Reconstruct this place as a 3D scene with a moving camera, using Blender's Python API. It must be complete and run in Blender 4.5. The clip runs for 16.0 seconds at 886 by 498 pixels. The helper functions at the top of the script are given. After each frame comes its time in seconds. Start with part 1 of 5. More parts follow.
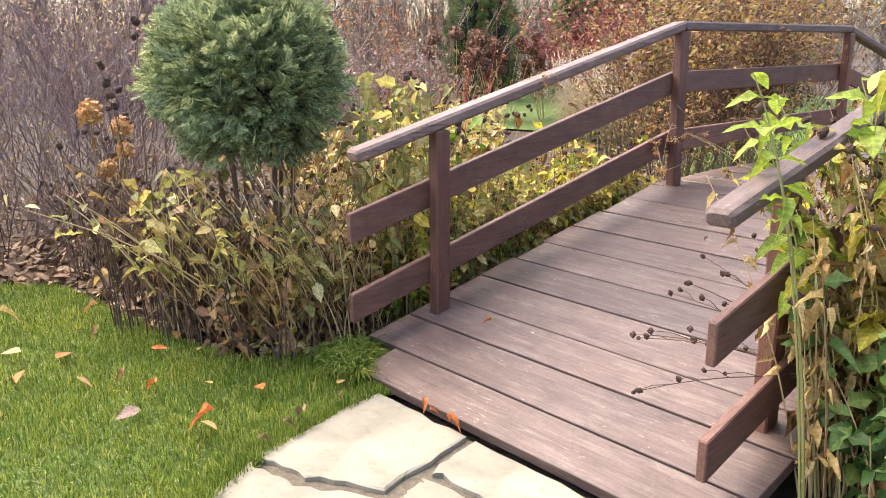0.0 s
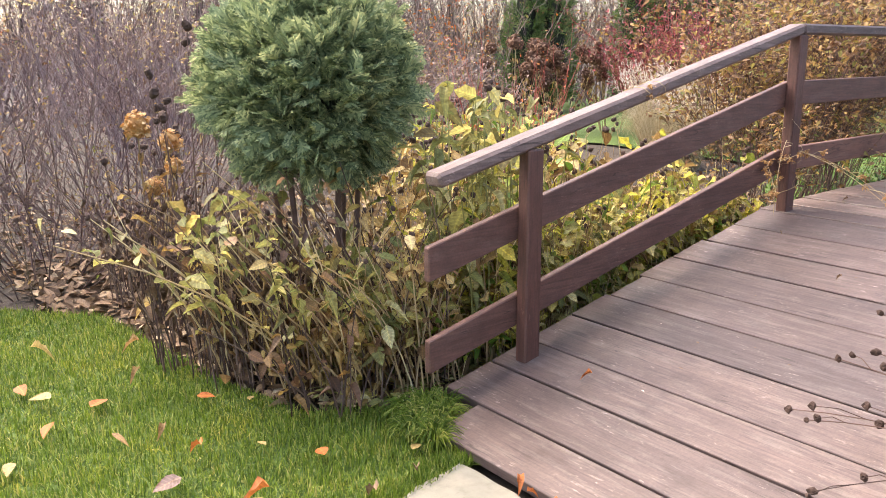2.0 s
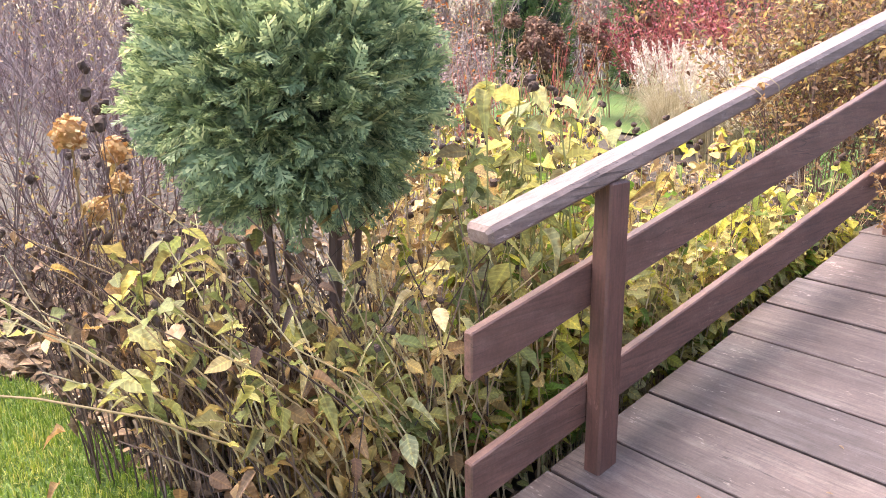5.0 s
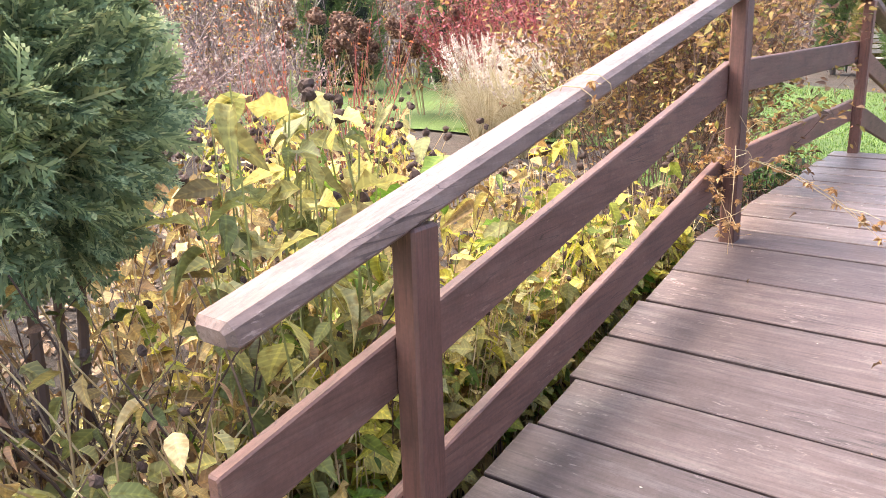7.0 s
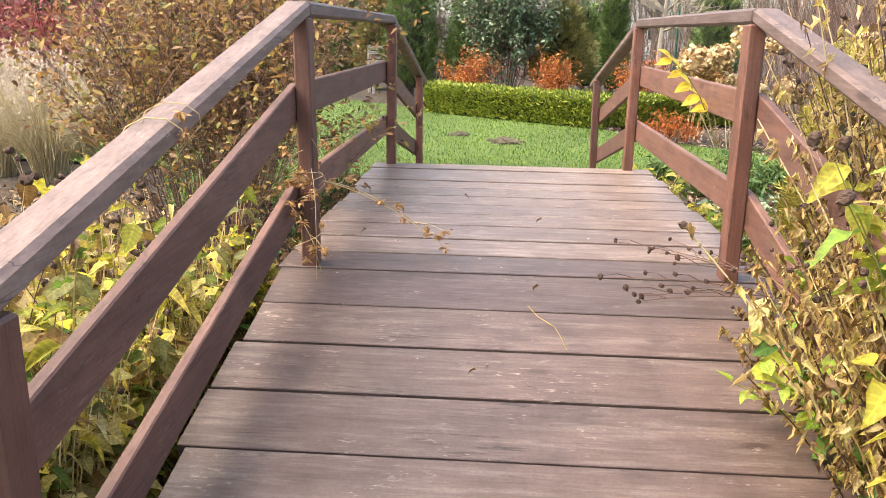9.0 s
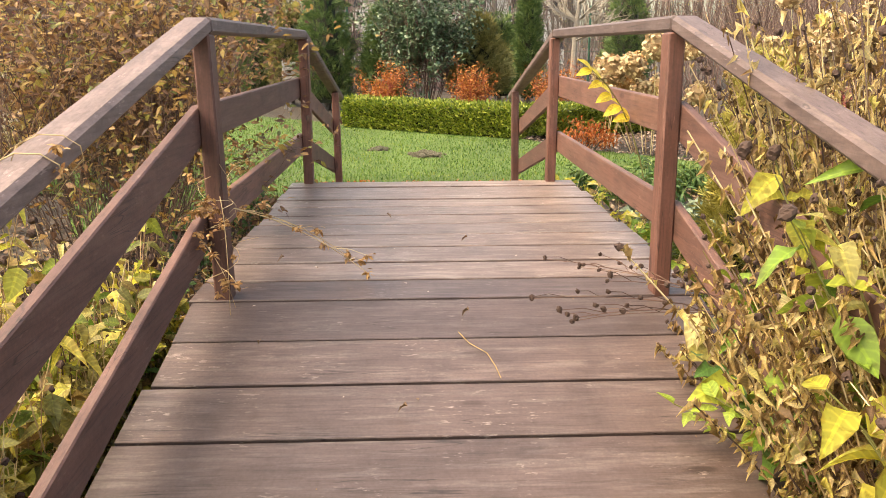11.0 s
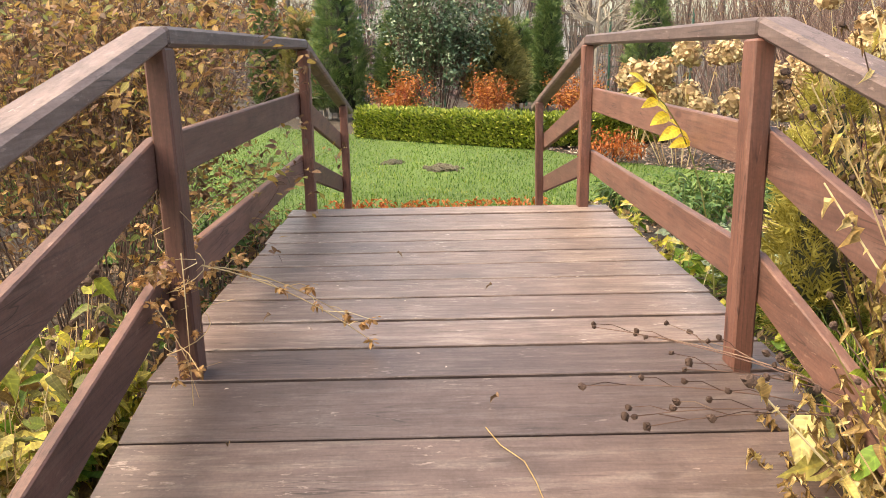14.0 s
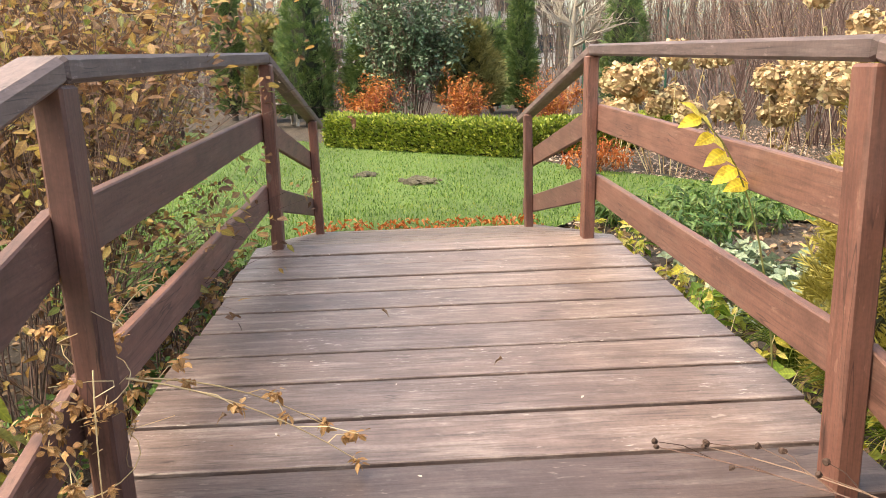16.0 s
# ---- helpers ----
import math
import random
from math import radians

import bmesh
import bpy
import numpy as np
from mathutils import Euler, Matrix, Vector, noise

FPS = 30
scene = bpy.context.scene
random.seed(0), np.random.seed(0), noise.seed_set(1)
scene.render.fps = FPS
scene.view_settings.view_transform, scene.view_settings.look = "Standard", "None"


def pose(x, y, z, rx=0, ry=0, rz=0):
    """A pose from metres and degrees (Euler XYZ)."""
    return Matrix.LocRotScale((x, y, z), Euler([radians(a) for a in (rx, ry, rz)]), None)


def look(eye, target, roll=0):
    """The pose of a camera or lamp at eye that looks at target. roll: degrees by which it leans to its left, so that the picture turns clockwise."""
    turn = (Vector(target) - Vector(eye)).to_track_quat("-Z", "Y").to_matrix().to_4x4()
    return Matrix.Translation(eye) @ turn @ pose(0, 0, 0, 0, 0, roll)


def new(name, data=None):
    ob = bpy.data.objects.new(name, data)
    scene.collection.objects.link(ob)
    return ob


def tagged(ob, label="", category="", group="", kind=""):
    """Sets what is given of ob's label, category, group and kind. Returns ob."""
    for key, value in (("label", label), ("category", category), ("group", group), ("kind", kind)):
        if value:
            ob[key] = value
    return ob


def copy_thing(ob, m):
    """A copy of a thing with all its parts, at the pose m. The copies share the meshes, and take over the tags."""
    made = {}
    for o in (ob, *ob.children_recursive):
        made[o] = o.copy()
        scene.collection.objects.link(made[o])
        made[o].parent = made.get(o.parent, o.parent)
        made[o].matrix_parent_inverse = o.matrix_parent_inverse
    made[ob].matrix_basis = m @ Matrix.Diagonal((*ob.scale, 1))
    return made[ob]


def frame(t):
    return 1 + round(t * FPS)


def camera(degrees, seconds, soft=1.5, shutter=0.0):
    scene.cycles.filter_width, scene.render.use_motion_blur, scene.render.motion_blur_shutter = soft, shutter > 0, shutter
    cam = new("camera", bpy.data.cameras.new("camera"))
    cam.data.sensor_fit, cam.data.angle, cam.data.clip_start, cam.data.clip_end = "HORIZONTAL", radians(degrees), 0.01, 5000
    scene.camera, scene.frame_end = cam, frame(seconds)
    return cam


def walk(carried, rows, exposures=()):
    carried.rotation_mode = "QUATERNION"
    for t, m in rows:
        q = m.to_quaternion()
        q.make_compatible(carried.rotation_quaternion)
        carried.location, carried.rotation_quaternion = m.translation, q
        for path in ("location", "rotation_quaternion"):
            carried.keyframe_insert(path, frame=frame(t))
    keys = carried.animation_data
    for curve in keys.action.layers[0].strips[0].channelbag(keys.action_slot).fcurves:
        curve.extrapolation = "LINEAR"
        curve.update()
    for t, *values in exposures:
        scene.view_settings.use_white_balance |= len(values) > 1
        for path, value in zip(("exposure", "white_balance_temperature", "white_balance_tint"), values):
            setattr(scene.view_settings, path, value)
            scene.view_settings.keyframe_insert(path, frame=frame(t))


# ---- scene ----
cam = camera(58.2, 16.0, 0.75)
PATH = [
    (0, (1.131, 0.182, 1.315), (2.432, 1.615, 0.812), -0.2),
    (0.5, (1.239, 0.312, 1.334), (2.512, 1.771, 0.836), -0.4),
    (1, (1.301, 0.388, 1.321), (2.541, 1.877, 0.827), -0.4),
    (1.5, (1.328, 0.478, 1.307), (2.544, 1.986, 0.809), -0.0),
    (2, (1.342, 0.665, 1.293), (2.56, 2.177, 0.815), -0.3),
    (2.5, (1.343, 0.838, 1.305), (2.571, 2.34, 0.82), -0.6),
    (3, (1.387, 0.926, 1.293), (2.606, 2.434, 0.805), -1.2),
    (5.5, (1.884, 1.596, 1.325), (3.149, 3.042, 0.77), -0.2),
    (6, (1.961, 1.679, 1.32), (3.372, 2.978, 0.754), -0.7),
    (6.5, (2.157, 1.773, 1.311), (3.63, 3.009, 0.761), -1.8),
    (7, (2.327, 1.83, 1.303), (3.858, 2.997, 0.76), -1.6),
    (7.5, (2.394, 1.855, 1.289), (4.074, 2.797, 0.752), -0.8),
    (8, (2.455, 1.909, 1.313), (4.279, 2.526, 0.773), 0.0),
    (8.5, (2.485, 2.003, 1.325), (4.388, 2.305, 0.789), 0.6),
    (9, (2.471, 2.058, 1.332), (4.396, 2.181, 0.805), 1.0),
    (9.5, (2.472, 2.1, 1.333), (4.404, 2.099, 0.817), 1.1),
    (12, (2.786, 1.984, 1.339), (4.723, 1.921, 0.848), -0.5),
    (12.5, (2.853, 1.95, 1.34), (4.795, 1.912, 0.863), -0.5),
    (13, (2.899, 1.947, 1.329), (4.84, 1.923, 0.846), -0.7),
    (13.5, (3.028, 1.978, 1.327), (4.968, 1.956, 0.841), -0.8),
    (14, (3.21, 2.05, 1.354), (5.15, 2.028, 0.871), -0.9),
    (14.5, (3.328, 2.095, 1.366), (5.269, 2.059, 0.886), -1.0),
    (15, (3.445, 2.101, 1.36), (5.383, 2.019, 0.872), -1.2),
    (15.5, (3.652, 2.124, 1.377), (5.59, 2.027, 0.892), -1.4),
    (16, (3.796, 2.116, 1.418), (5.734, 2.022, 0.932), -1.5),
]
walk(cam, [(t, look(eye, target, roll)) for t, eye, target, roll in PATH],
     [(0, 2.22, 7100, 13), (3, 2.42, 7000, 13), (5.5, 2.78, 6700, 14), (7, 2.74, 6900, 13), (9, 2.22, 7500, 8), (12, 2.0, 8600, 8), (13, 2.0, 8500, 8), (16, 2.06, 7800, 6)])

# ---- world, sun, exposure ----
world = bpy.data.worlds.new("world")
scene.world = world
world.use_nodes = True
wn = world.node_tree.nodes
wn.clear()
w_out, w_bg, w_sky = wn.new("ShaderNodeOutputWorld"), wn.new("ShaderNodeBackground"), wn.new("ShaderNodeTexSky")
w_sky.sky_type, w_sky.sun_disc = "NISHITA", False
w_sky.sun_elevation, w_sky.sun_rotation = radians(56), radians(-11)
w_sky.air_density, w_sky.dust_density, w_sky.ozone_density = 1.0, 4.0, 1.0
w_bg.inputs["Strength"].default_value = 0.15
world.node_tree.links.new(w_sky.outputs[0], w_bg.inputs[0])
world.node_tree.links.new(w_bg.outputs[0], w_out.inputs[0])
sun = new("sun", bpy.data.lights.new("sun", "SUN"))
sun.data.energy, sun.data.angle, sun.data.color = 1.0, radians(70), (1.0, 0.9, 0.76)
sun.matrix_world = look((-4.0, 19.6, 29.6), (0, 0, 0))
rng = np.random.default_rng(7)


# ---- materials ----
def mat(name):
    m = bpy.data.materials.new(name)
    m.use_nodes = True
    n = m.node_tree.nodes
    n.clear()
    out = n.new("ShaderNodeOutputMaterial")
    return m, n, m.node_tree.links, out


def ramp(n, stops, mode="LINEAR"):
    r = n.new("ShaderNodeValToRGB")
    r.color_ramp.interpolation = mode
    e = r.color_ramp.elements
    while len(e) < len(stops):
        e.new(0.5)
    for el, (p, c) in zip(e, stops):
        el.position, el.color = p, (*c, 1)
    return r


def mixc(n, links, a, b, fac, kind="MIX"):
    m = n.new("ShaderNodeMix")
    m.data_type, m.blend_type = "RGBA", kind
    for socket, v in ((m.inputs[0], fac), (m.inputs[6], a), (m.inputs[7], b)):
        if isinstance(v, (int, float)):
            socket.default_value = v
        elif isinstance(v, tuple):
            socket.default_value = (*v, 1)
        else:
            links.new(v, socket)
    return m.outputs[2]


def noise_tex(n, links, vec, scale, detail=4.0, rough=0.6):
    t = n.new("ShaderNodeTexNoise")
    t.inputs["Scale"].default_value, t.inputs["Detail"].default_value, t.inputs["Roughness"].default_value = scale, detail, rough
    if vec is not None:
        links.new(vec, t.inputs["Vector"])
    return t.outputs[0]


def wood(name, dark, mid, worn, axis, wear=0.5, rough=0.62, grainy=0.6):
    """Stained timber: soft grain along one axis, greyed patches, pale scuffs, knots and drying cracks, a tone of its own for each piece."""
    m, n, links, out = mat(name)
    co, info = n.new("ShaderNodeTexCoord"), n.new("ShaderNodeObjectInfo")
    shift = n.new("ShaderNodeVectorMath")
    shift.operation = "MULTIPLY_ADD"
    links.new(info.outputs["Random"], shift.inputs[0])
    shift.inputs[1].default_value = (31, 47, 17)
    links.new(co.outputs["Object"], shift.inputs[2])

    def along(a, c):
        mp = n.new("ShaderNodeMapping")
        mp.inputs["Scale"].default_value = [(a if i == axis else c) for i in range(3)]
        links.new(shift.outputs[0], mp.inputs[0])
        return mp.outputs[0]

    grain = noise_tex(n, links, along(2.0, 38.0), 3.0, 6.0, 0.62)
    broad = noise_tex(n, links, along(1.1, 7.0), 2.4, 4.0, 0.6)
    scuff = noise_tex(n, links, along(14.0, 52.0), 1.6, 4.0, 0.65)
    fine = noise_tex(n, links, shift.outputs[0], 110.0, 2.0, 0.5)
    g = ramp(n, [(0.3, dark), (0.7, mid)])
    links.new(broad, g.inputs[0])
    lines = ramp(n, [(0.3, (0.55, 0.53, 0.53)), (0.48, (1, 1, 1)), (0.72, (1.25, 1.24, 1.23))])
    links.new(grain, lines.inputs[0])
    c = mixc(n, links, g.outputs[0], lines.outputs[0], grainy, "MULTIPLY")
    # greyed, worn areas that follow the grain
    w = ramp(n, [(0.5, (0, 0, 0)), (0.66, (1, 1, 1))])
    links.new(noise_tex(n, links, along(1.6, 15.0), 2.1, 7.0, 0.72), w.inputs[0])
    wf = n.new("ShaderNodeMath")
    wf.operation = "MULTIPLY"
    wf.inputs[1].default_value = wear
    links.new(w.outputs[0], wf.inputs[0])
    c = mixc(n, links, c, worn, wf.outputs[0])
    # pale scuffs and flakes gathered in places
    place = ramp(n, [(0.5, (0, 0, 0)), (0.68, (1, 1, 1))])
    links.new(noise_tex(n, links, shift.outputs[0], 5.5, 3.0, 0.6), place.inputs[0])
    fleck = ramp(n, [(0.59, (0, 0, 0)), (0.66, (1, 1, 1))])
    links.new(scuff, fleck.inputs[0])
    ff = n.new("ShaderNodeMath")
    ff.operation = "MULTIPLY"
    links.new(place.outputs[0], ff.inputs[0])
    links.new(fleck.outputs[0], ff.inputs[1])
    ff2 = n.new("ShaderNodeMath")
    ff2.operation = "MULTIPLY"
    ff2.inputs[1].default_value = min(1.0, wear * 1.6)
    links.new(ff.outputs[0], ff2.inputs[0])
    c = mixc(n, links, c, tuple(min(0.6, q * 1.7) for q in worn), ff2.outputs[0])
    # dark damp stains
    stain = ramp(n, [(0.3, (0.5, 0.48, 0.48)), (0.52, (1, 1, 1)), (0.72, (1.16, 1.15, 1.15))])
    links.new(noise_tex(n, links, shift.outputs[0], 7.0, 6.0, 0.68), stain.inputs[0])
    c = mixc(n, links, c, stain.outputs[0], 0.6, "MULTIPLY")
    # knots
    vor = n.new("ShaderNodeTexVoronoi")
    vor.inputs["Scale"].default_value = 1.0
    links.new(along(1.7, 5.2), vor.inputs["Vector"])
    kn = ramp(n, [(0.0, (0.3, 0.25, 0.25)), (0.05, (0.42, 0.36, 0.35)), (0.085, (1, 1, 1))])
    links.new(vor.outputs["Distance"], kn.inputs[0])
    c = mixc(n, links, c, kn.outputs[0], 0.75, "MULTIPLY")
    # drying cracks
    k = ramp(n, [(0.0, (1, 1, 1)), (0.474, (1, 1, 1)), (0.482, (0.16, 0.14, 0.14)), (0.49, (1, 1, 1))])
    links.new(noise_tex(n, links, along(0.9, 15.0), 1.5, 2.5, 0.45), k.inputs[0])
    where = ramp(n, [(0.5, (0, 0, 0)), (0.58, (1, 1, 1))])
    links.new(noise_tex(n, links, shift.outputs[0], 3.4, 2.0, 0.5), where.inputs[0])
    c = mixc(n, links, c, mixc(n, links, (1, 1, 1), k.outputs[0], where.outputs[0]), 0.9, "MULTIPLY")
    speck = ramp(n, [(0.3, (0.7, 0.69, 0.7)), (0.5, (1, 1, 1)), (0.7, (1.25, 1.25, 1.25))])
    links.new(fine, speck.inputs[0])
    c = mixc(n, links, c, speck.outputs[0], 0.35, "MULTIPLY")
    tone = ramp(n, [(0.0, (0.74, 0.72, 0.74)), (1.0, (1.24, 1.2, 1.16))])
    links.new(info.outputs["Random"], tone.inputs[0])
    c = mixc(n, links, c, tone.outputs[0], 0.9, "MULTIPLY")
    p = n.new("ShaderNodeBsdfPrincipled")
    links.new(c, p.inputs["Base Color"])
    p.inputs["Roughness"].default_value = rough
    add = n.new("ShaderNodeMath")
    add.operation = "MULTIPLY_ADD"
    add.inputs[1].default_value = 0.3
    links.new(fine, add.inputs[0])
    links.new(grain, add.inputs[2])
    bump = n.new("ShaderNodeBump")
    bump.inputs["Strength"].default_value, bump.inputs["Distance"].default_value = 0.25, 0.003
    links.new(add.outputs[0], bump.inputs["Height"])
    links.new(bump.outputs[0], p.inputs["Normal"])
    links.new(p.outputs[0], out.inputs[0])
    return m


def leafy(name, stops, thin=0.3, rough=0.55, spots=True, patch=0.0):
    """Leaves, stalks and blades: a tone for each separate piece, blotched."""
    m, n, links, out = mat(name)
    geo, co = n.new("ShaderNodeNewGeometry"), n.new("ShaderNodeTexCoord")
    r = ramp(n, stops)
    links.new(geo.outputs["Random Per Island"], r.inputs[0])
    c = r.outputs[0]
    if spots:
        s = ramp(n, [(0.36, (0.55, 0.45, 0.33)), (0.5, (1, 1, 1)), (0.72, (1.18, 1.15, 1.0))])
        links.new(noise_tex(n, links, co.outputs["Object"], 38.0, 3.0), s.inputs[0])
        c = mixc(n, links, c, s.outputs[0], 0.7, "MULTIPLY")
    if patch:
        s = ramp(n, [(0.3, (0.62, 0.72, 0.6)), (0.5, (1, 1, 1)), (0.7, (1.35, 1.15, 0.9))])
        links.new(noise_tex(n, links, co.outputs["Object"], patch, 4.0, 0.65), s.inputs[0])
        c = mixc(n, links, c, s.outputs[0], 0.9, "MULTIPLY")
    if spots:
        # pale midrib and side veins, dry brown rims and tips, from the blade's own coordinates
        at = n.new("ShaderNodeAttribute")
        at.attribute_name = "blade"
        xyz = n.new("ShaderNodeSeparateXYZ")
        links.new(at.outputs["Vector"], xyz.inputs[0])

        def calc(op, a, b):
            q = n.new("ShaderNodeMath")
            q.operation = op
            for i, v in enumerate((a, b)):
                if isinstance(v, (int, float)):
                    q.inputs[i].default_value = v
                elif v is not None:
                    links.new(v, q.inputs[i])
            return q.outputs[0]

        u = calc("ABSOLUTE", xyz.outputs[0], None)
        side = calc("SINE", calc("MULTIPLY", calc("SUBTRACT", xyz.outputs[1], calc("MULTIPLY", u, 0.16)), 46.0), None)
        vein = ramp(n, [(0.0, (1.3, 1.28, 1.1)), (0.1, (1.25, 1.22, 1.08)), (0.16, (0.95, 0.95, 0.95))])
        links.new(u, vein.inputs[0])
        ribs = ramp(n, [(0.0, (0.86, 0.87, 0.86)), (0.8, (1, 1, 1)), (1.0, (1.14, 1.12, 1.05))])
        links.new(side, ribs.inputs[0])
        c = mixc(n, links, c, mixc(n, links, vein.outputs[0], ribs.outputs[0], 1.0, "MULTIPLY"), xyz.outputs[2], "MULTIPLY")
        rim = calc("ADD", calc("ADD", calc("MULTIPLY", u, 0.42), calc("MULTIPLY", xyz.outputs[1], 0.3)), noise_tex(n, links, co.outputs["Object"], 24.0, 3.0))
        dry = ramp(n, [(0.0, (1, 1, 1)), (0.62, (1, 1, 1)), (0.74, (0.62, 0.42, 0.28))])
        links.new(calc("MULTIPLY", rim, 0.6), dry.inputs[0])
        c = mixc(n, links, c, dry.outputs[0], calc("MULTIPLY", xyz.outputs[2], 0.85), "MULTIPLY")
    p, tr, mx = n.new("ShaderNodeBsdfPrincipled"), n.new("ShaderNodeBsdfTranslucent"), n.new("ShaderNodeMixShader")
    p.inputs["Roughness"].default_value = rough
    p.inputs["Specular IOR Level"].default_value = 0.35
    links.new(c, p.inputs["Base Color"])
    links.new(c, tr.inputs[0])
    mx.inputs[0].default_value = thin
    links.new(p.outputs[0], mx.inputs[1])
    links.new(tr.outputs[0], mx.inputs[2])
    links.new(mx.outputs[0], out.inputs[0])
    return m


def earth(name, cols, scale, bump_d=0.02, rough=0.95, big=0.7, cracks=0.0):
    m, n, links, out = mat(name)
    co = n.new("ShaderNodeTexCoord")
    r = ramp(n, cols)
    links.new(noise_tex(n, links, co.outputs["Object"], scale, 8.0, 0.7), r.inputs[0])
    b = ramp(n, [(0.35, (0.7, 0.72, 0.7)), (0.65, (1.2, 1.17, 1.1))])
    links.new(noise_tex(n, links, co.outputs["Object"], big, 3.0), b.inputs[0])
    c = mixc(n, links, r.outputs[0], b.outputs[0], 0.8, "MULTIPLY")
    if cracks:
        vor, bend, geo = n.new("ShaderNodeTexVoronoi"), n.new("ShaderNodeVectorMath"), n.new("ShaderNodeNewGeometry")
        vor.feature = "DISTANCE_TO_EDGE"
        vor.inputs["Scale"].default_value = 2.3
        bend.operation = "MULTIPLY_ADD"
        links.new(noise_tex(n, links, geo.outputs["Position"], 9.0, 5.0, 0.7), bend.inputs[0])
        bend.inputs[1].default_value = (0.22, 0.22, 0.0)
        links.new(geo.outputs["Position"], bend.inputs[2])
        links.new(bend.outputs[0], vor.inputs["Vector"])
        line = ramp(n, [(0.0, (0.35, 0.3, 0.24)), (0.006, (0.5, 0.45, 0.38)), (0.012, (1, 1, 1))])
        links.new(vor.outputs["Distance"], line.inputs[0])
        some = ramp(n, [(0.5, (0, 0, 0)), (0.56, (1, 1, 1))])
        links.new(noise_tex(n, links, geo.outputs["Position"], 1.9, 2.0), some.inputs[0])
        c = mixc(n, links, c, mixc(n, links, (1, 1, 1), line.outputs[0], some.outputs[0]), cracks, "MULTIPLY")
        lichen = ramp(n, [(0.6, (1, 1, 1)), (0.68, (0.72, 0.7, 0.6))])
        links.new(noise_tex(n, links, geo.outputs["Position"], 17.0, 7.0, 0.75), lichen.inputs[0])
        c = mixc(n, links, c, lichen.outputs[0], 0.8, "MULTIPLY")
    p = n.new("ShaderNodeBsdfPrincipled")
    p.inputs["Roughness"].default_value = rough
    links.new(c, p.inputs["Base Color"])
    bump = n.new("ShaderNodeBump")
    bump.inputs["Strength"].default_value, bump.inputs["Distance"].default_value = 0.7, bump_d
    links.new(noise_tex(n, links, co.outputs["Object"], scale * 1.7, 8.0, 0.7), bump.inputs["Height"])
    links.new(bump.outputs[0], p.inputs["Normal"])
    links.new(p.outputs[0], out.inputs[0])
    return m


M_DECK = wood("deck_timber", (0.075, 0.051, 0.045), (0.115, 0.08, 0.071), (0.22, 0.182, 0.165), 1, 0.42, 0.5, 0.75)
# level planks: more wear, and the brighter light on the flat mixed into the colour
M_DECK2 = wood("worn_sunlit_deck_timber", (0.128, 0.089, 0.075), (0.198, 0.142, 0.121), (0.38, 0.315, 0.275), 1, 0.6, 0.45, 1.0)
M_RAILX = wood("rail_timber", (0.1, 0.047, 0.036), (0.155, 0.076, 0.057), (0.24, 0.16, 0.128), 0, 0.25, 0.6, 0.8)
M_POST = wood("post_timber", (0.105, 0.043, 0.031), (0.16, 0.07, 0.05), (0.24, 0.14, 0.105), 2, 0.2, 0.6, 0.75)
M_CAP = wood("handrail_timber", (0.095, 0.063, 0.056), (0.15, 0.104, 0.093), (0.25, 0.195, 0.178), 0, 0.45, 0.6, 0.85)
M_BEAM = wood("beam_timber", (0.05, 0.028, 0.02), (0.1, 0.05, 0.04), (0.15, 0.1, 0.08), 0, 0.2)
M_STONE = earth("flagstone", [(0.25, (0.16, 0.145, 0.115)), (0.45, (0.245, 0.225, 0.18)), (0.75, (0.305, 0.285, 0.235))], 7.0, 0.006, 0.85, 2.5, 0.9)
M_SOIL = earth("soil", [(0.3, (0.025, 0.018, 0.014)), (0.5, (0.05, 0.037, 0.028)), (0.75, (0.1, 0.075, 0.056))], 14.0, 0.03)
M_LAWN = earth("lawn_soil", [(0.3, (0.045, 0.082, 0.014)), (0.55, (0.08, 0.135, 0.025)), (0.8, (0.12, 0.17, 0.045))], 26.0, 0.02)
M_JOINT = earth("joint_sand", [(0.3, (0.06, 0.05, 0.04)), (0.6, (0.14, 0.12, 0.09))], 40.0, 0.01)
M_GRASS = leafy("grass_blades", [(0.0, (0.05, 0.092, 0.012)), (0.4, (0.115, 0.185, 0.018)), (0.78, (0.21, 0.285, 0.034)), (1.0, (0.4, 0.38, 0.12))], 0.35, 0.5, False, 3.0)
M_GRASS2 = leafy("mown_grass", [(0.0, (0.03, 0.078, 0.01)), (0.5, (0.078, 0.165, 0.02)), (0.85, (0.145, 0.24, 0.032)), (1.0, (0.28, 0.3, 0.085))], 0.3, 0.55, False, 1.6)
M_PAPER = leafy("papery_case", [(0.0, (0.3, 0.15, 0.06)), (0.6, (0.52, 0.31, 0.14)), (1.0, (0.64, 0.45, 0.25))], 0.35, 0.7)
M_MOLE = earth("mole_soil", [(0.3, (0.07, 0.06, 0.045)), (0.6, (0.16, 0.14, 0.1)), (0.8, (0.2, 0.2, 0.1))], 30.0, 0.02)
M_PALEGRASS = leafy("pale_grass", [(0.0, (0.36, 0.3, 0.16)), (0.5, (0.55, 0.47, 0.3)), (1.0, (0.68, 0.6, 0.42))], 0.3, 0.7, False)
M_PLUME = leafy("grass_plume", [(0.0, (0.42, 0.35, 0.28)), (1.0, (0.66, 0.58, 0.49))], 0.3, 0.8, False)
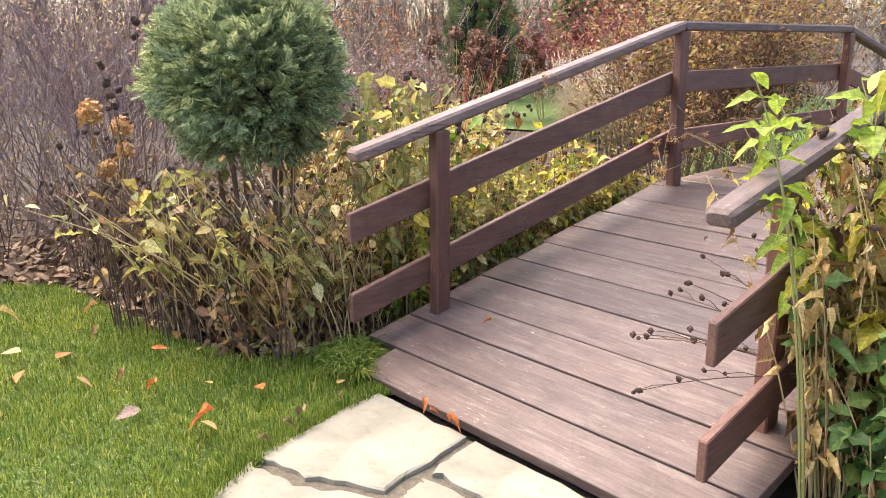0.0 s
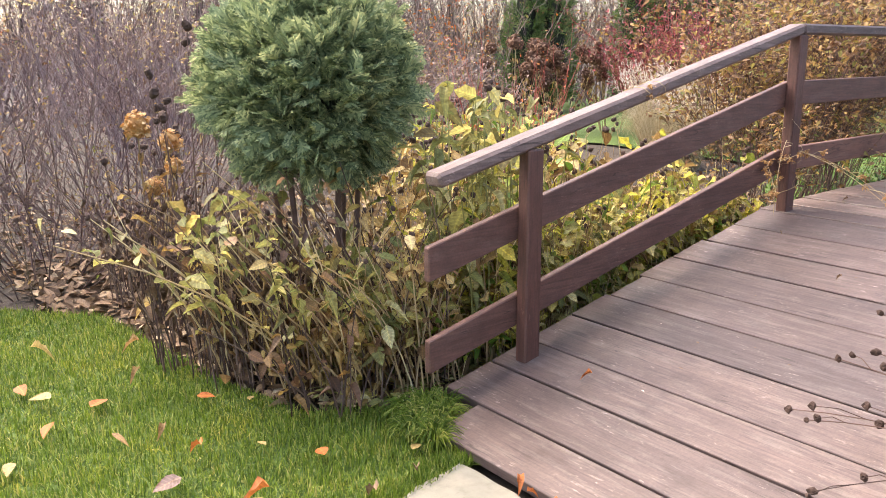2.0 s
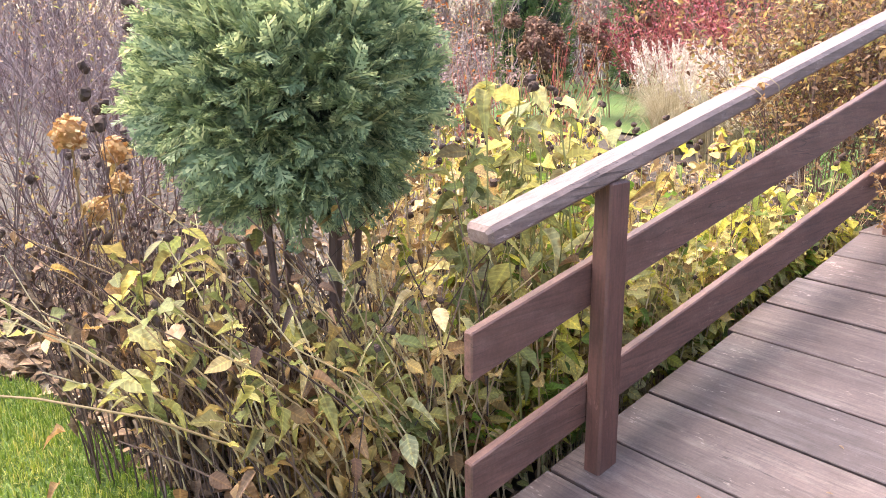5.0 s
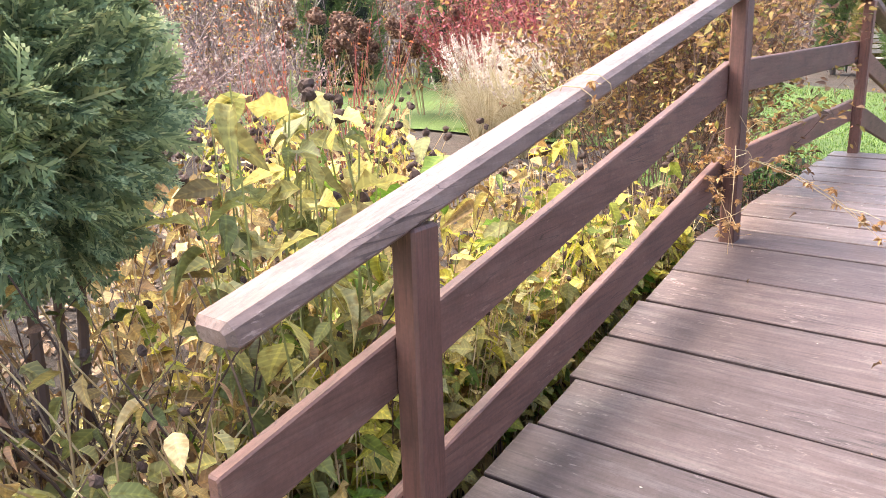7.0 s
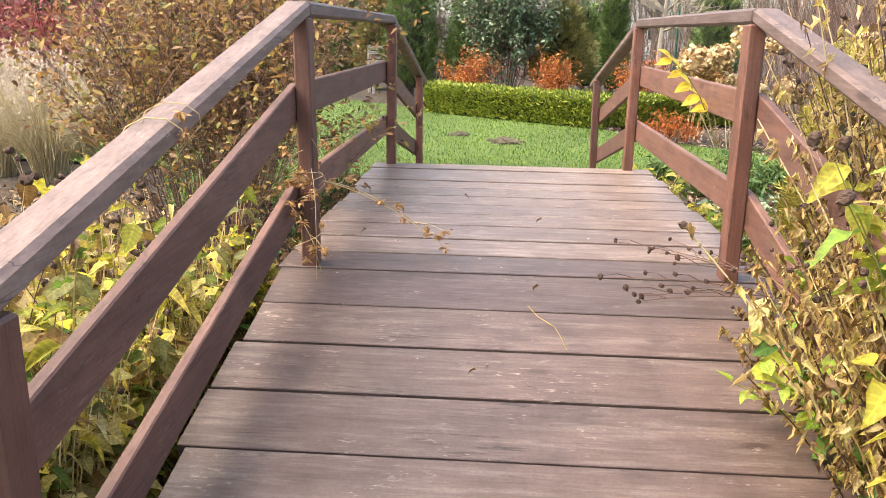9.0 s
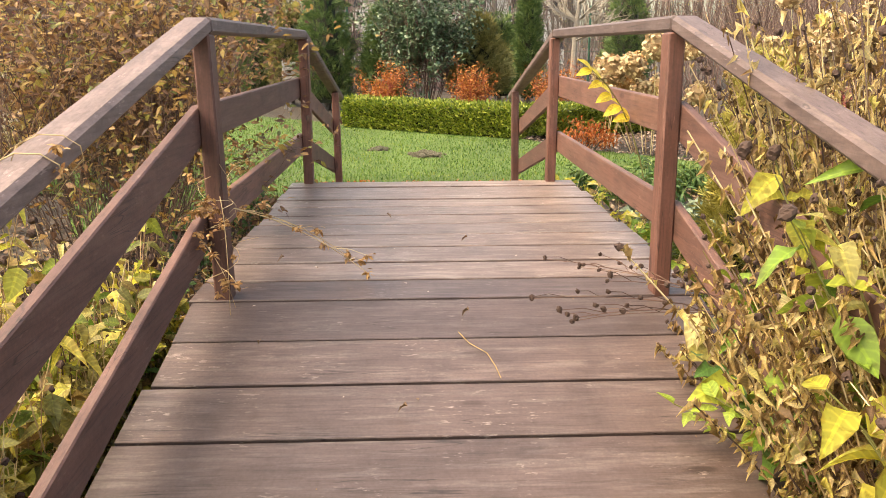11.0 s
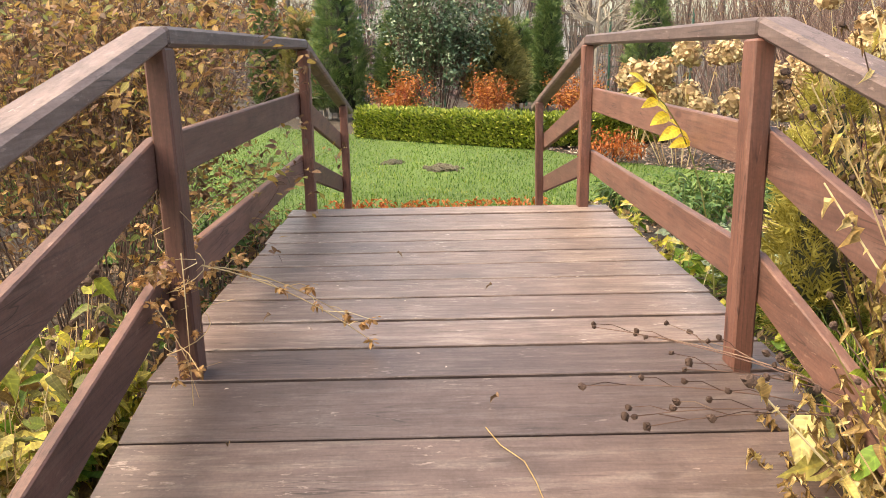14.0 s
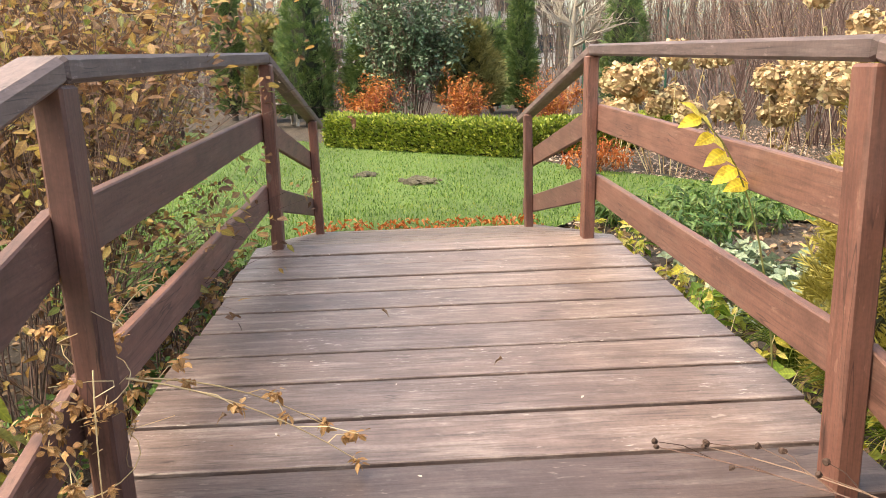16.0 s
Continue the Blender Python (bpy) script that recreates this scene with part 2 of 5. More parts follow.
M_YELLOW = leafy("yellowing_leaf", [(0.0, (0.14, 0.09, 0.04)), (0.15, (0.32, 0.21, 0.08)), (0.3, (0.12, 0.21, 0.04)), (0.5, (0.38, 0.39, 0.07)), (0.72, (0.68, 0.6, 0.1)), (1.0, (0.78, 0.7, 0.3))], 0.5)
M_LIME = leafy("lime_leaf", [(0.0, (0.1, 0.2, 0.03)), (0.5, (0.24, 0.36, 0.05)), (0.8, (0.5, 0.5, 0.08)), (1.0, (0.62, 0.55, 0.15))])
M_FRESH = leafy("fresh_leaf", [(0.0, (0.1, 0.22, 0.035)), (0.5, (0.26, 0.4, 0.06)), (0.8, (0.42, 0.48, 0.08)), (1.0, (0.66, 0.6, 0.1))], 0.45)
M_PURPLETWIG = leafy("purple_brown_twig", [(0.0, (0.06, 0.035, 0.03)), (0.6, (0.13, 0.08, 0.07)), (1.0, (0.24, 0.17, 0.14))], 0.0, 0.8, False)
M_GOLDLEAF = leafy("bright_yellow_leaf", [(0.0, (0.66, 0.5, 0.05)), (1.0, (0.8, 0.68, 0.12))])
M_PALE = leafy("pale_yellow_leaf", [(0.0, (0.26, 0.18, 0.07)), (0.25, (0.2, 0.23, 0.085)), (0.55, (0.38, 0.35, 0.12)), (0.8, (0.6, 0.53, 0.18)), (1.0, (0.76, 0.7, 0.4))], 0.5)
M_BROWN = leafy("brown_leaf", [(0.0, (0.06, 0.034, 0.024)), (0.25, (0.2, 0.105, 0.06)), (0.45, (0.36, 0.22, 0.13)), (0.62, (0.34, 0.2, 0.075)), (0.78, (0.46, 0.32, 0.11)), (0.9, (0.3, 0.27, 0.08)), (1.0, (0.14, 0.18, 0.05))], 0.4)
M_DRY = leafy("dry_leaf", [(0.0, (0.1, 0.055, 0.024)), (0.25, (0.26, 0.155, 0.062)), (0.55, (0.5, 0.36, 0.145)), (0.88, (0.7, 0.56, 0.29)), (1.0, (0.6, 0.5, 0.12))], 0.35)
M_LITTER = leafy("leaf_litter", [(0.0, (0.06, 0.035, 0.022)), (0.4, (0.16, 0.1, 0.06)), (0.8, (0.32, 0.22, 0.15)), (1.0, (0.45, 0.36, 0.25))], 0.1, 0.8)
M_RUST = leafy("rust_leaf", [(0.0, (0.36, 0.08, 0.02)), (0.5, (0.52, 0.15, 0.035)), (1.0, (0.45, 0.2, 0.09))], 0.25, 0.6)
M_MAUVE = leafy("mauve_leaf", [(0.0, (0.2, 0.12, 0.1)), (1.0, (0.36, 0.25, 0.22))], 0.15, 0.6)
M_STALK = leafy("dry_stalk", [(0.0, (0.24, 0.15, 0.08)), (0.5, (0.46, 0.33, 0.17)), (1.0, (0.64, 0.53, 0.31))], 0.05, 0.75, False)
M_DARKSTALK = leafy("dark_stalk", [(0.0, (0.05, 0.03, 0.025)), (0.6, (0.12, 0.07, 0.055)), (1.0, (0.22, 0.15, 0.11))], 0.0, 0.8, False)
M_GREENSTALK = leafy("green_stalk", [(0.0, (0.12, 0.14, 0.04)), (1.0, (0.3, 0.28, 0.1))], 0.05, 0.6, False)
M_HEAD = leafy("seed_head", [(0.0, (0.022, 0.014, 0.012)), (0.7, (0.07, 0.042, 0.032)), (1.0, (0.14, 0.09, 0.06))], 0.0, 0.9, False)
M_MAUVETWIG = leafy("mauve_twig", [(0.0, (0.085, 0.05, 0.046)), (0.5, (0.2, 0.13, 0.125)), (1.0, (0.36, 0.28, 0.265))], 0.0, 0.8, False)
M_REDTWIG = leafy("red_twig", [(0.0, (0.18, 0.035, 0.03)), (0.6, (0.36, 0.08, 0.06)), (1.0, (0.42, 0.18, 0.12))], 0.0, 0.6, False)
M_DARKBLOOM = leafy("dark_bloom", [(0.0, (0.09, 0.045, 0.03)), (0.6, (0.2, 0.11, 0.07)), (1.0, (0.33, 0.2, 0.13))], 0.2, 0.8, False)
M_BURGUNDY = leafy("burgundy_leaf", [(0.0, (0.09, 0.015, 0.025)), (0.6, (0.24, 0.04, 0.055)), (1.0, (0.4, 0.09, 0.1))], 0.2)
M_ORANGE = leafy("orange_leaf", [(0.0, (0.26, 0.07, 0.02)), (0.5, (0.46, 0.15, 0.035)), (1.0, (0.52, 0.27, 0.07))], 0.25)
M_THUJA = leafy("thuja_spray", [(0.0, (0.1, 0.145, 0.075)), (0.5, (0.25, 0.31, 0.16)), (0.85, (0.42, 0.47, 0.24)), (1.0, (0.58, 0.59, 0.31))], 0.35, 0.6, False)
M_CONIFER = leafy("conifer_spray", [(0.0, (0.045, 0.085, 0.028)), (0.5, (0.1, 0.165, 0.05)), (1.0, (0.2, 0.26, 0.08))], 0.12, 0.6, False)
M_OLIVE = leafy("olive_spray", [(0.0, (0.1, 0.1, 0.03)), (0.5, (0.2, 0.19, 0.06)), (1.0, (0.34, 0.29, 0.1))], 0.15, 0.6, False)
M_GOLD = leafy("golden_spray", [(0.0, (0.2, 0.17, 0.03)), (0.6, (0.38, 0.33, 0.07)), (1.0, (0.5, 0.45, 0.14))], 0.2, 0.6, False)
M_BOX = leafy("box_leaf", [(0.0, (0.06, 0.1, 0.014)), (0.4, (0.17, 0.23, 0.03)), (0.8, (0.32, 0.37, 0.055)), (1.0, (0.46, 0.46, 0.1))], 0.3, 0.4, False)
M_IVY = leafy("glossy_leaf", [(0.0, (0.03, 0.065, 0.03)), (0.6, (0.075, 0.13, 0.065)), (1.0, (0.22, 0.28, 0.17))], 0.15, 0.3, False)
M_SAGE = leafy("woolly_leaf", [(0.0, (0.13, 0.19, 0.12)), (0.6, (0.26, 0.33, 0.23)), (1.0, (0.42, 0.47, 0.36))], 0.15, 0.8)
M_GREEN = leafy("green_leaf", [(0.0, (0.035, 0.085, 0.02)), (0.6, (0.08, 0.17, 0.045)), (1.0, (0.18, 0.26, 0.07))], 0.25, 0.5)
M_BLOOM = leafy("dried_bloom", [(0.0, (0.24, 0.14, 0.07)), (0.4, (0.44, 0.32, 0.17)), (0.8, (0.6, 0.47, 0.28)), (1.0, (0.6, 0.53, 0.32))], 0.2, 0.8, False)
M_AMBER = leafy("amber_bloom", [(0.0, (0.42, 0.22, 0.08)), (0.6, (0.6, 0.36, 0.15)), (1.0, (0.68, 0.48, 0.26))], 0.2, 0.8, False)
M_BARK = leafy("bark", [(0.0, (0.06, 0.048, 0.04)), (0.5, (0.115, 0.095, 0.08)), (1.0, (0.2, 0.17, 0.15))], 0.0, 0.9, False)
M_PALEBARK = leafy("pale_bark", [(0.0, (0.27, 0.24, 0.2)), (1.0, (0.36, 0.32, 0.27))], 0.0, 0.8)
# near-black fill for crowns and hedges, standing in for the shade inside them
M_CORE = leafy("inner_shade", [(0.0, (0.02, 0.024, 0.014)), (1.0, (0.03, 0.034, 0.02))], 0.0, 0.9)
M_CHIP = leafy("bark_chip", [(0.0, (0.16, 0.1, 0.08)), (0.5, (0.32, 0.22, 0.18)), (1.0, (0.5, 0.4, 0.35))], 0.0, 0.85)
M_BENCH = wood("weathered_timber", (0.3, 0.28, 0.25), (0.45, 0.42, 0.38), (0.55, 0.53, 0.5), 0, 0.4)
M_POLE = earth("green_paint", [(0.3, (0.02, 0.07, 0.05)), (0.7, (0.03, 0.1, 0.07))], 8.0, 0.001, 0.4)
M_PLASTER = earth("pale_plaster", [(0.3, (0.4, 0.39, 0.37)), (0.7, (0.5, 0.49, 0.47))], 3.0, 0.004, 0.9, 0.3)
M_ROOF = earth("roof_tile", [(0.3, (0.12, 0.06, 0.05)), (0.7, (0.2, 0.11, 0.09))], 6.0, 0.02)
M_PANE, _n, _l, _o = mat("dark_pane")
_p = _n.new("ShaderNodeBsdfPrincipled")
_p.inputs["Base Color"].default_value, _p.inputs["Roughness"].default_value = (0.03, 0.035, 0.045, 1), 0.08
_l.new(_p.outputs[0], _o.inputs[0])


# ---- mesh tools ----
class Cloud:
    """Gathers many small pieces into one mesh."""

    def __init__(self):
        self.v, self.f, self.n, self.uv = [], [], 0, []

    def add(self, verts, faces):
        self.v.append(np.asarray(verts, float))
        self.uv.append(np.zeros((len(verts), 3)))
        self.f.extend([tuple(i + self.n for i in f) for f in faces])
        self.n += len(verts)

    def stamp(self, template, places, rots, scales):
        """One copy of a template (verts, faces) at every place, turned by its 3x3 rotation and scaled."""
        tv, tf, *rest = template
        places, rots = np.asarray(places, float), np.asarray(rots, float)
        scales = np.asarray(scales, float)
        if scales.ndim == 1:
            scales = np.repeat(scales[:, None], 3, 1)
        allv = np.einsum("nij,nkj->nki", rots, tv[None] * scales[:, None, :]) + places[:, None]
        k = len(tv)
        self.v.append(allv.reshape(-1, 3))
        self.uv.append(np.tile(rest[0], (len(places), 1)) if rest else np.zeros((k * len(places), 3)))
        for i in range(len(places)):
            o = self.n + i * k
            self.f.extend([tuple(o + j for j in f) for f in tf])
        self.n += k * len(places)

    def tube(self, pts, r0, r1, sides=4):
        pts = np.asarray(pts, float)
        k = len(pts)
        d = np.gradient(pts, axis=0)
        d /= np.linalg.norm(d, axis=1)[:, None] + 1e-9
        ref = np.array([0.0, 0, 1]) if abs(d[0][2]) < 0.8 else np.array([1.0, 0, 0])
        a = np.cross(d, ref)
        a /= np.linalg.norm(a, axis=1)[:, None] + 1e-9
        b = np.cross(d, a)
        rad = np.linspace(r0, r1, k)
        ang = np.arange(sides) * 2 * np.pi / sides
        ring = a[:, None] * np.cos(ang)[None, :, None] + b[:, None] * np.sin(ang)[None, :, None]
        v = (pts[:, None] + ring * rad[:, None, None]).reshape(-1, 3)
        f = [(i * sides + j, i * sides + (j + 1) % sides, (i + 1) * sides + (j + 1) % sides, (i + 1) * sides + j) for i in range(k - 1) for j in range(sides)]
        f.append(tuple(range((k - 1) * sides, k * sides)))
        self.add(v, f)

    def mesh(self, name, smooth=False):
        me = bpy.data.meshes.new(name)
        me.from_pydata(np.concatenate(self.v).tolist() if self.v else [], [], self.f)
        if any(q.any() for q in self.uv):
            me.shade_smooth()
            me.attributes.new("blade", "FLOAT_VECTOR", "POINT").data.foreach_set("vector", np.concatenate(self.uv).ravel())
        if smooth:
            me.shade_smooth()
        return me


def thing(name, label, category, at=(0, 0, 0), group="", kind=""):
    ob = new(name)
    ob.empty_display_size = 0.1
    ob.location = at
    return tagged(ob, label, category, group, kind)


def piece(name, me, material, parent, label="", kind=""):
    """Links a mesh as one part of a thing. Its coordinates are those of the thing."""
    if not me.materials:
        me.materials.append(material)
    ob = new(name, me)
    ob.parent = parent
    return tagged(ob, label, "", "", kind)


def turns(directions, roll=None, up=(0, 0, 1)):
    """Rotations whose y axis points along the given directions and whose z is as near to up as it can be, rolled about y."""
    y = np.asarray(directions, float)
    y = y / (np.linalg.norm(y, axis=1)[:, None] + 1e-9)
    u = np.tile(np.array(up, float), (len(y), 1)) + 1e-3 * np.array([0.3, 0.7, 0.2])
    x = np.cross(y, u)
    x /= np.linalg.norm(x, axis=1)[:, None] + 1e-9
    z = np.cross(x, y)
    if roll is not None:
        c, s = np.cos(roll)[:, None], np.sin(roll)[:, None]
        x, z = x * c + z * s, z * c - x * s
    return np.stack([x, y, z], axis=2)


def leaf_template(width=0.42, rows=5, droop=0.25, fold=0.1, twist=0.0, wave=0.0):
    """A pointed leaf one unit long along y, folded on its rib, drooping, twisted and waved; with its own coordinates across and along."""
    t = np.linspace(0, 1, rows)
    w = width * np.sin(np.pi * t ** 0.75) ** 0.9 * 0.5
    v, f, uv = [], [], []
    for i in range(rows):
        z = -droop * t[i] ** 2
        if i in (0, rows - 1):
            v.append((0, t[i], z))
            uv.append((0, t[i], 1))
        else:
            a = twist * t[i]
            for s in (-1, 0, 1):
                lift = fold * w[i] * 2 * abs(s) + wave * w[i] * s * (-1) ** i
                x = s * w[i] * (1 - 0.5 * min(1, fold))
                v.append((x * math.cos(a) - lift * math.sin(a), t[i], z + x * math.sin(a) + lift * math.cos(a)))
                uv.append((s, t[i], 1))
    f += [(0, 2, 1), (0, 3, 2)]
    for i in range(rows - 3):
        o = 1 + 3 * i
        f += [(o, o + 1, o + 4, o + 3), (o + 1, o + 2, o + 5, o + 4)]
    o, e = 1 + 3 * (rows - 3), len(v) - 1
    f += [(o, o + 1, e), (o + 1, o + 2, e)]
    return np.array(v, float), f, np.array(uv, float)


def spray_template(pairs=6, spread=0.5, scales=True, thin=1.0):
    """A flat feathered spray one unit long: a rib with side twigs, each with small side scales."""
    v, f = [], []

    def strip(p, q, w):
        p, q = np.array(p, float), np.array(q, float)
        d = q - p
        s = np.array([d[1], -d[0], 0])
        s = s / (np.linalg.norm(s) + 1e-9) * w * thin
        o = len(v)
        v.extend([p, p + d * 0.45 + s * 1.3, q, p + d * 0.45 - s * 1.3])
        f.append((o, o + 1, o + 2, o + 3))

    strip((0, 0, 0), (0, 1, -0.12), 0.03)
    for i in range(pairs):
        t = 0.12 + 0.75 * i / pairs
        ln = spread * (1 - t * 0.75) * (0.75 + 0.25 * ((i * 7) % 3))
        for s in (-1, 1):
            q = (s * ln * 0.62, t + ln * 0.78, -0.12 * t - 0.06)
            strip((0, t, -0.1 * t), q, 0.035)
            if not scales:
                continue
            mid = (s * ln * 0.31, t + ln * 0.39, -0.1 * t - 0.03)
            strip(mid, (mid[0] + s * ln * 0.3, mid[1] + ln * 0.05, mid[2] - 0.03), 0.028)
            strip(mid, (mid[0] + s * ln * 0.02, mid[1] + ln * 0.36, mid[2] + 0.03), 0.028)
    return np.array(v, float), f


def ball_template(lat=4, lon=6, rough=0.12, seed=1):
    g = np.random.default_rng(seed)
    v, f = [(0, 0, 1)], []
    for i in range(1, lat):
        a = np.pi * i / lat
        for j in range(lon):
            b = 2 * np.pi * (j + 0.5 * (i % 2)) / lon
            r = 1 + rough * g.normal()
            v.append((r * np.sin(a) * np.cos(b), r * np.sin(a) * np.sin(b), r * np.cos(a)))
    v.append((0, 0, -1))
    for j in range(lon):
        f.append((0, 1 + j, 1 + (j + 1) % lon))
        f.append((len(v) - 1, len(v) - 1 - lon + (j + 1) % lon, len(v) - 1 - lon + j))
    for i in range(lat - 2):
        for j in range(lon):
            a, b = 1 + i * lon + j, 1 + i * lon + (j + 1) % lon
            f.append((a, a + lon, b + lon, b))
    return np.array(v, float), f


LEAF, SLIM, BROAD = leaf_template(0.58, 6), leaf_template(0.26, 5, 0.35), leaf_template(0.6, 5, 0.18)
CURL = leaf_template(0.62, 6, 0.9, 0.5, 0.5, 0.3)
SMALL = leaf_template(0.5, 4, 0.15)
# withered shapes that stand in turn for a plain leaf
KINDS = {id(LEAF): (LEAF, leaf_template(0.55, 6, 0.5, 0.2, 0.5, 0.2), leaf_template(0.66, 6, 0.05, 0.12, -0.3, 0.3), leaf_template(0.5, 6, 0.8, 0.5, 0.5)),
         id(CURL): (CURL, leaf_template(0.75, 6, 1.1, 0.8, 1.2, 0.5), leaf_template(0.6, 6, 0.9, 0.6, -1.4, 0.4), leaf_template(0.85, 6, 0.6, 0.5, 0.6, 0.5)),
         id(BROAD): (BROAD, leaf_template(0.66, 5, 0.4, 0.15, 0.4, 0.4), leaf_template(0.5, 5, 0.1, 0.3, -0.5, 0.3))}
SPRAY, SPRAY2 = spray_template(7, 0.46, True, 0.8), spray_template(3, 0.7, False)
HEAD = ball_template(5, 7, 0.16)
PETAL = (np.array([(-0.5, 0, 0.1), (0, -0.5, 0), (0.5, 0, 0.1), (0, 0.5, 0)], float), [(0, 1, 2, 3)])
BLADE = (np.array([(-0.5, 0, 0), (0.5, 0, 0), (0.3, 0.15, 0.6), (-0.3, 0.15, 0.6), (0, 0.45, 1)], float), [(0, 1, 2, 3), (3, 2, 4)])


def bezier(p0, p1, p2, k=6):
    t = np.linspace(0, 1, k)[:, None]
    return (1 - t) ** 2 * np.array(p0) + 2 * t * (1 - t) * np.array(p1) + t ** 2 * np.array(p2)


def rand_dirs(g, n, z0=-0.4, z1=0.8):
    a, z = g.uniform(0, 2 * np.pi, n), g.uniform(z0, z1, n)
    r = np.sqrt(np.maximum(0, 1 - z * z))
    return np.stack([r * np.cos(a), r * np.sin(a), z], 1)


def beam(name, p0, p1, w, h, material, parent, n0=None, n1=None, bev=0.006, side=(0, 1, 0), label=""):
    """A chamfered timber from p0 to p1 with its end cuts square to n0 and n1; w along side, h across it."""
    p0, p1 = Vector(p0), Vector(p1)
    mid, d = (p0 + p1) / 2, (p1 - p0).normalized()
    s = Vector(side).normalized()
    u = s.cross(d).normalized()
    n0, n1 = Vector(n0) if n0 else d, Vector(n1) if n1 else d
    a, b = w / 2, h / 2
    ring = [(-a + bev, -b), (a - bev, -b), (a, -b + bev), (a, b - bev), (a - bev, b), (-a + bev, b), (-a, b - bev), (-a, -b + bev)]
    v = []
    for inset, p, n in ((1 - 2.2 * bev / a, p0, n0), (1, p0 + d * bev, n0), (1, p1 - d * bev, n1), (1 - 2.2 * bev / a, p1, n1)):
        for x, y in ring:
            q = s * x * (1 if inset == 1 else 1 - bev / a) + u * y * (1 if inset == 1 else 1 - bev / b)
            t = -q.dot(n) / d.dot(n)
            v.append(p + q + d * t - mid)
    f = [tuple(range(7, -1, -1)), tuple(range(24, 32))]
    for k in range(3):
        f += [(8 * k + j, 8 * k + (j + 1) % 8, 8 * k + 8 + (j + 1) % 8, 8 * k + 8 + j) for j in range(8)]
    me = bpy.data.meshes.new(name)
    me.from_pydata([tuple(q) for q in v], [], f)
    ob = piece(name, me, material, parent, label)
    ob.location = mid
    return ob


def sheet(name, outline, z, material, label, category, wobble=0.0, step=0.25, g=None):
    """A flat piece of ground with a free outline, cut into a fine net so that it can undulate."""
    bm = bmesh.new()
    vs = [bm.verts.new((x, y, z)) for x, y in outline]
    bm.faces.new(vs)
    bmesh.ops.triangulate(bm, faces=bm.faces[:])
    me = bpy.data.meshes.new(name)
    bm.to_mesh(me)
    bm.free()
    me.materials.append(material)
    return tagged(new(name, me), label, category, "", "structure")


def inside(px, py, outline):
    """Which of the points lie in the outline."""
    ok = np.zeros(len(px), bool)
    k = len(outline)
    for i in range(k):
        (x0, y0), (x1, y1) = outline[i], outline[(i + 1) % k]
        hit = ((y0 > py) != (y1 > py)) & (px < (x1 - x0) * (py - y0) / (y1 - y0 + 1e-12) + x0)
        ok ^= hit
    return ok


# ---- ground, lawns, paving ----
_c = Cloud()
_c.add([(-300, -300, -0.05), (300, -300, -0.05), (300, 300, -0.05), (-300, 300, -0.05)], [(0, 1, 2, 3)])
_me = _c.mesh("ground")
_me.materials.append(M_SOIL)
ground = tagged(new("ground", _me), "dark garden soil reaching to the horizon", "ground", "", "structure")

LAWN_NEAR = [(2.9, 2.5), (2.56, 2.45), (2.28, 2.38), (2.05, 2.27), (1.6, 2.05), (0.6, 1.75), (-3.0, 1.4), (-6.0, 1.5), (-6.0, 9.0), (-1.0, 8.2), (1.2, 6.6), (2.0, 5.3), (2.42, 4.8), (2.5, 4.1), (2.56, 3.6), (2.66, 3.15), (2.9, 2.97), (3.08, 2.9), (3.08, 2.52)]
LAWN_FAR = [(10.05, 0.95), (10.6, 0.45), (10.3, -0.5), (9.9, -1.5), (9.2, -2.6), (10.2, -3.0), (11.5, -1.6), (12.6, -0.7), (13.2, -0.1), (14.7, 0.6), (15.2, 1.7), (16.8, 3.2), (19.0, 5.5), (22.0, 9.0), (20.0, 20.0), (12.0, 18.0), (9.5, 12.0), (10.6, 8.4), (10.2, 5.4), (8.4, 4.6), (8.6, 3.8), (9.4, 3.1), (10.05, 2.9)]
lawn_1 = sheet("lawn_near", LAWN_NEAR, -0.015, M_LAWN, "short green lawn beside the flagstones", "lawn")
lawn_2 = sheet("lawn_far", LAWN_FAR, -0.02, M_LAWN, "green lawn beyond the footbridge", "lawn")


def blades(name, parent, outline, count, h0, h1, width, box, label, z, g, falloff=None):
    x0, y0, x1, y1 = box
    px, py = g.uniform(x0, x1, count), g.uniform(y0, y1, count)
    ok = inside(px, py, outline)
    if falloff is not None:
        ok &= g.uniform(0, 1, count) < falloff(px, py)
    px, py = px[ok], py[ok]
    k = len(px)
    patch = np.array([noise.noise((x * 1.7, y * 1.7, 0.0)) for x, y in zip(px, py)])
    h = g.uniform(h0, h1, k) * (1 + 0.5 * patch)
    yaw = g.uniform(0, 2 * np.pi, k)
    lean = g.normal(0, 0.9, k)
    c, s, cl, sl = np.cos(yaw), np.sin(yaw), np.cos(lean), np.sin(lean)
    rot = np.zeros((k, 3, 3))
    rot[:, 0, 0], rot[:, 0, 1], rot[:, 0, 2] = c, -s * cl, s * sl
    rot[:, 1, 0], rot[:, 1, 1], rot[:, 1, 2] = s, c * cl, -c * sl
    rot[:, 2, 1], rot[:, 2, 2] = sl, cl
    cl_ = Cloud()
    cl_.stamp(BLADE, np.stack([px, py, np.full(k, z)], 1), rot, np.stack([np.full(k, width), h, h], 1))
    me = cl_.mesh(name)
    me.materials.append(M_GRASS if x1 < 5 else M_GRASS2)
    return tagged(new(name, me), label, "grass", "", "stuff")


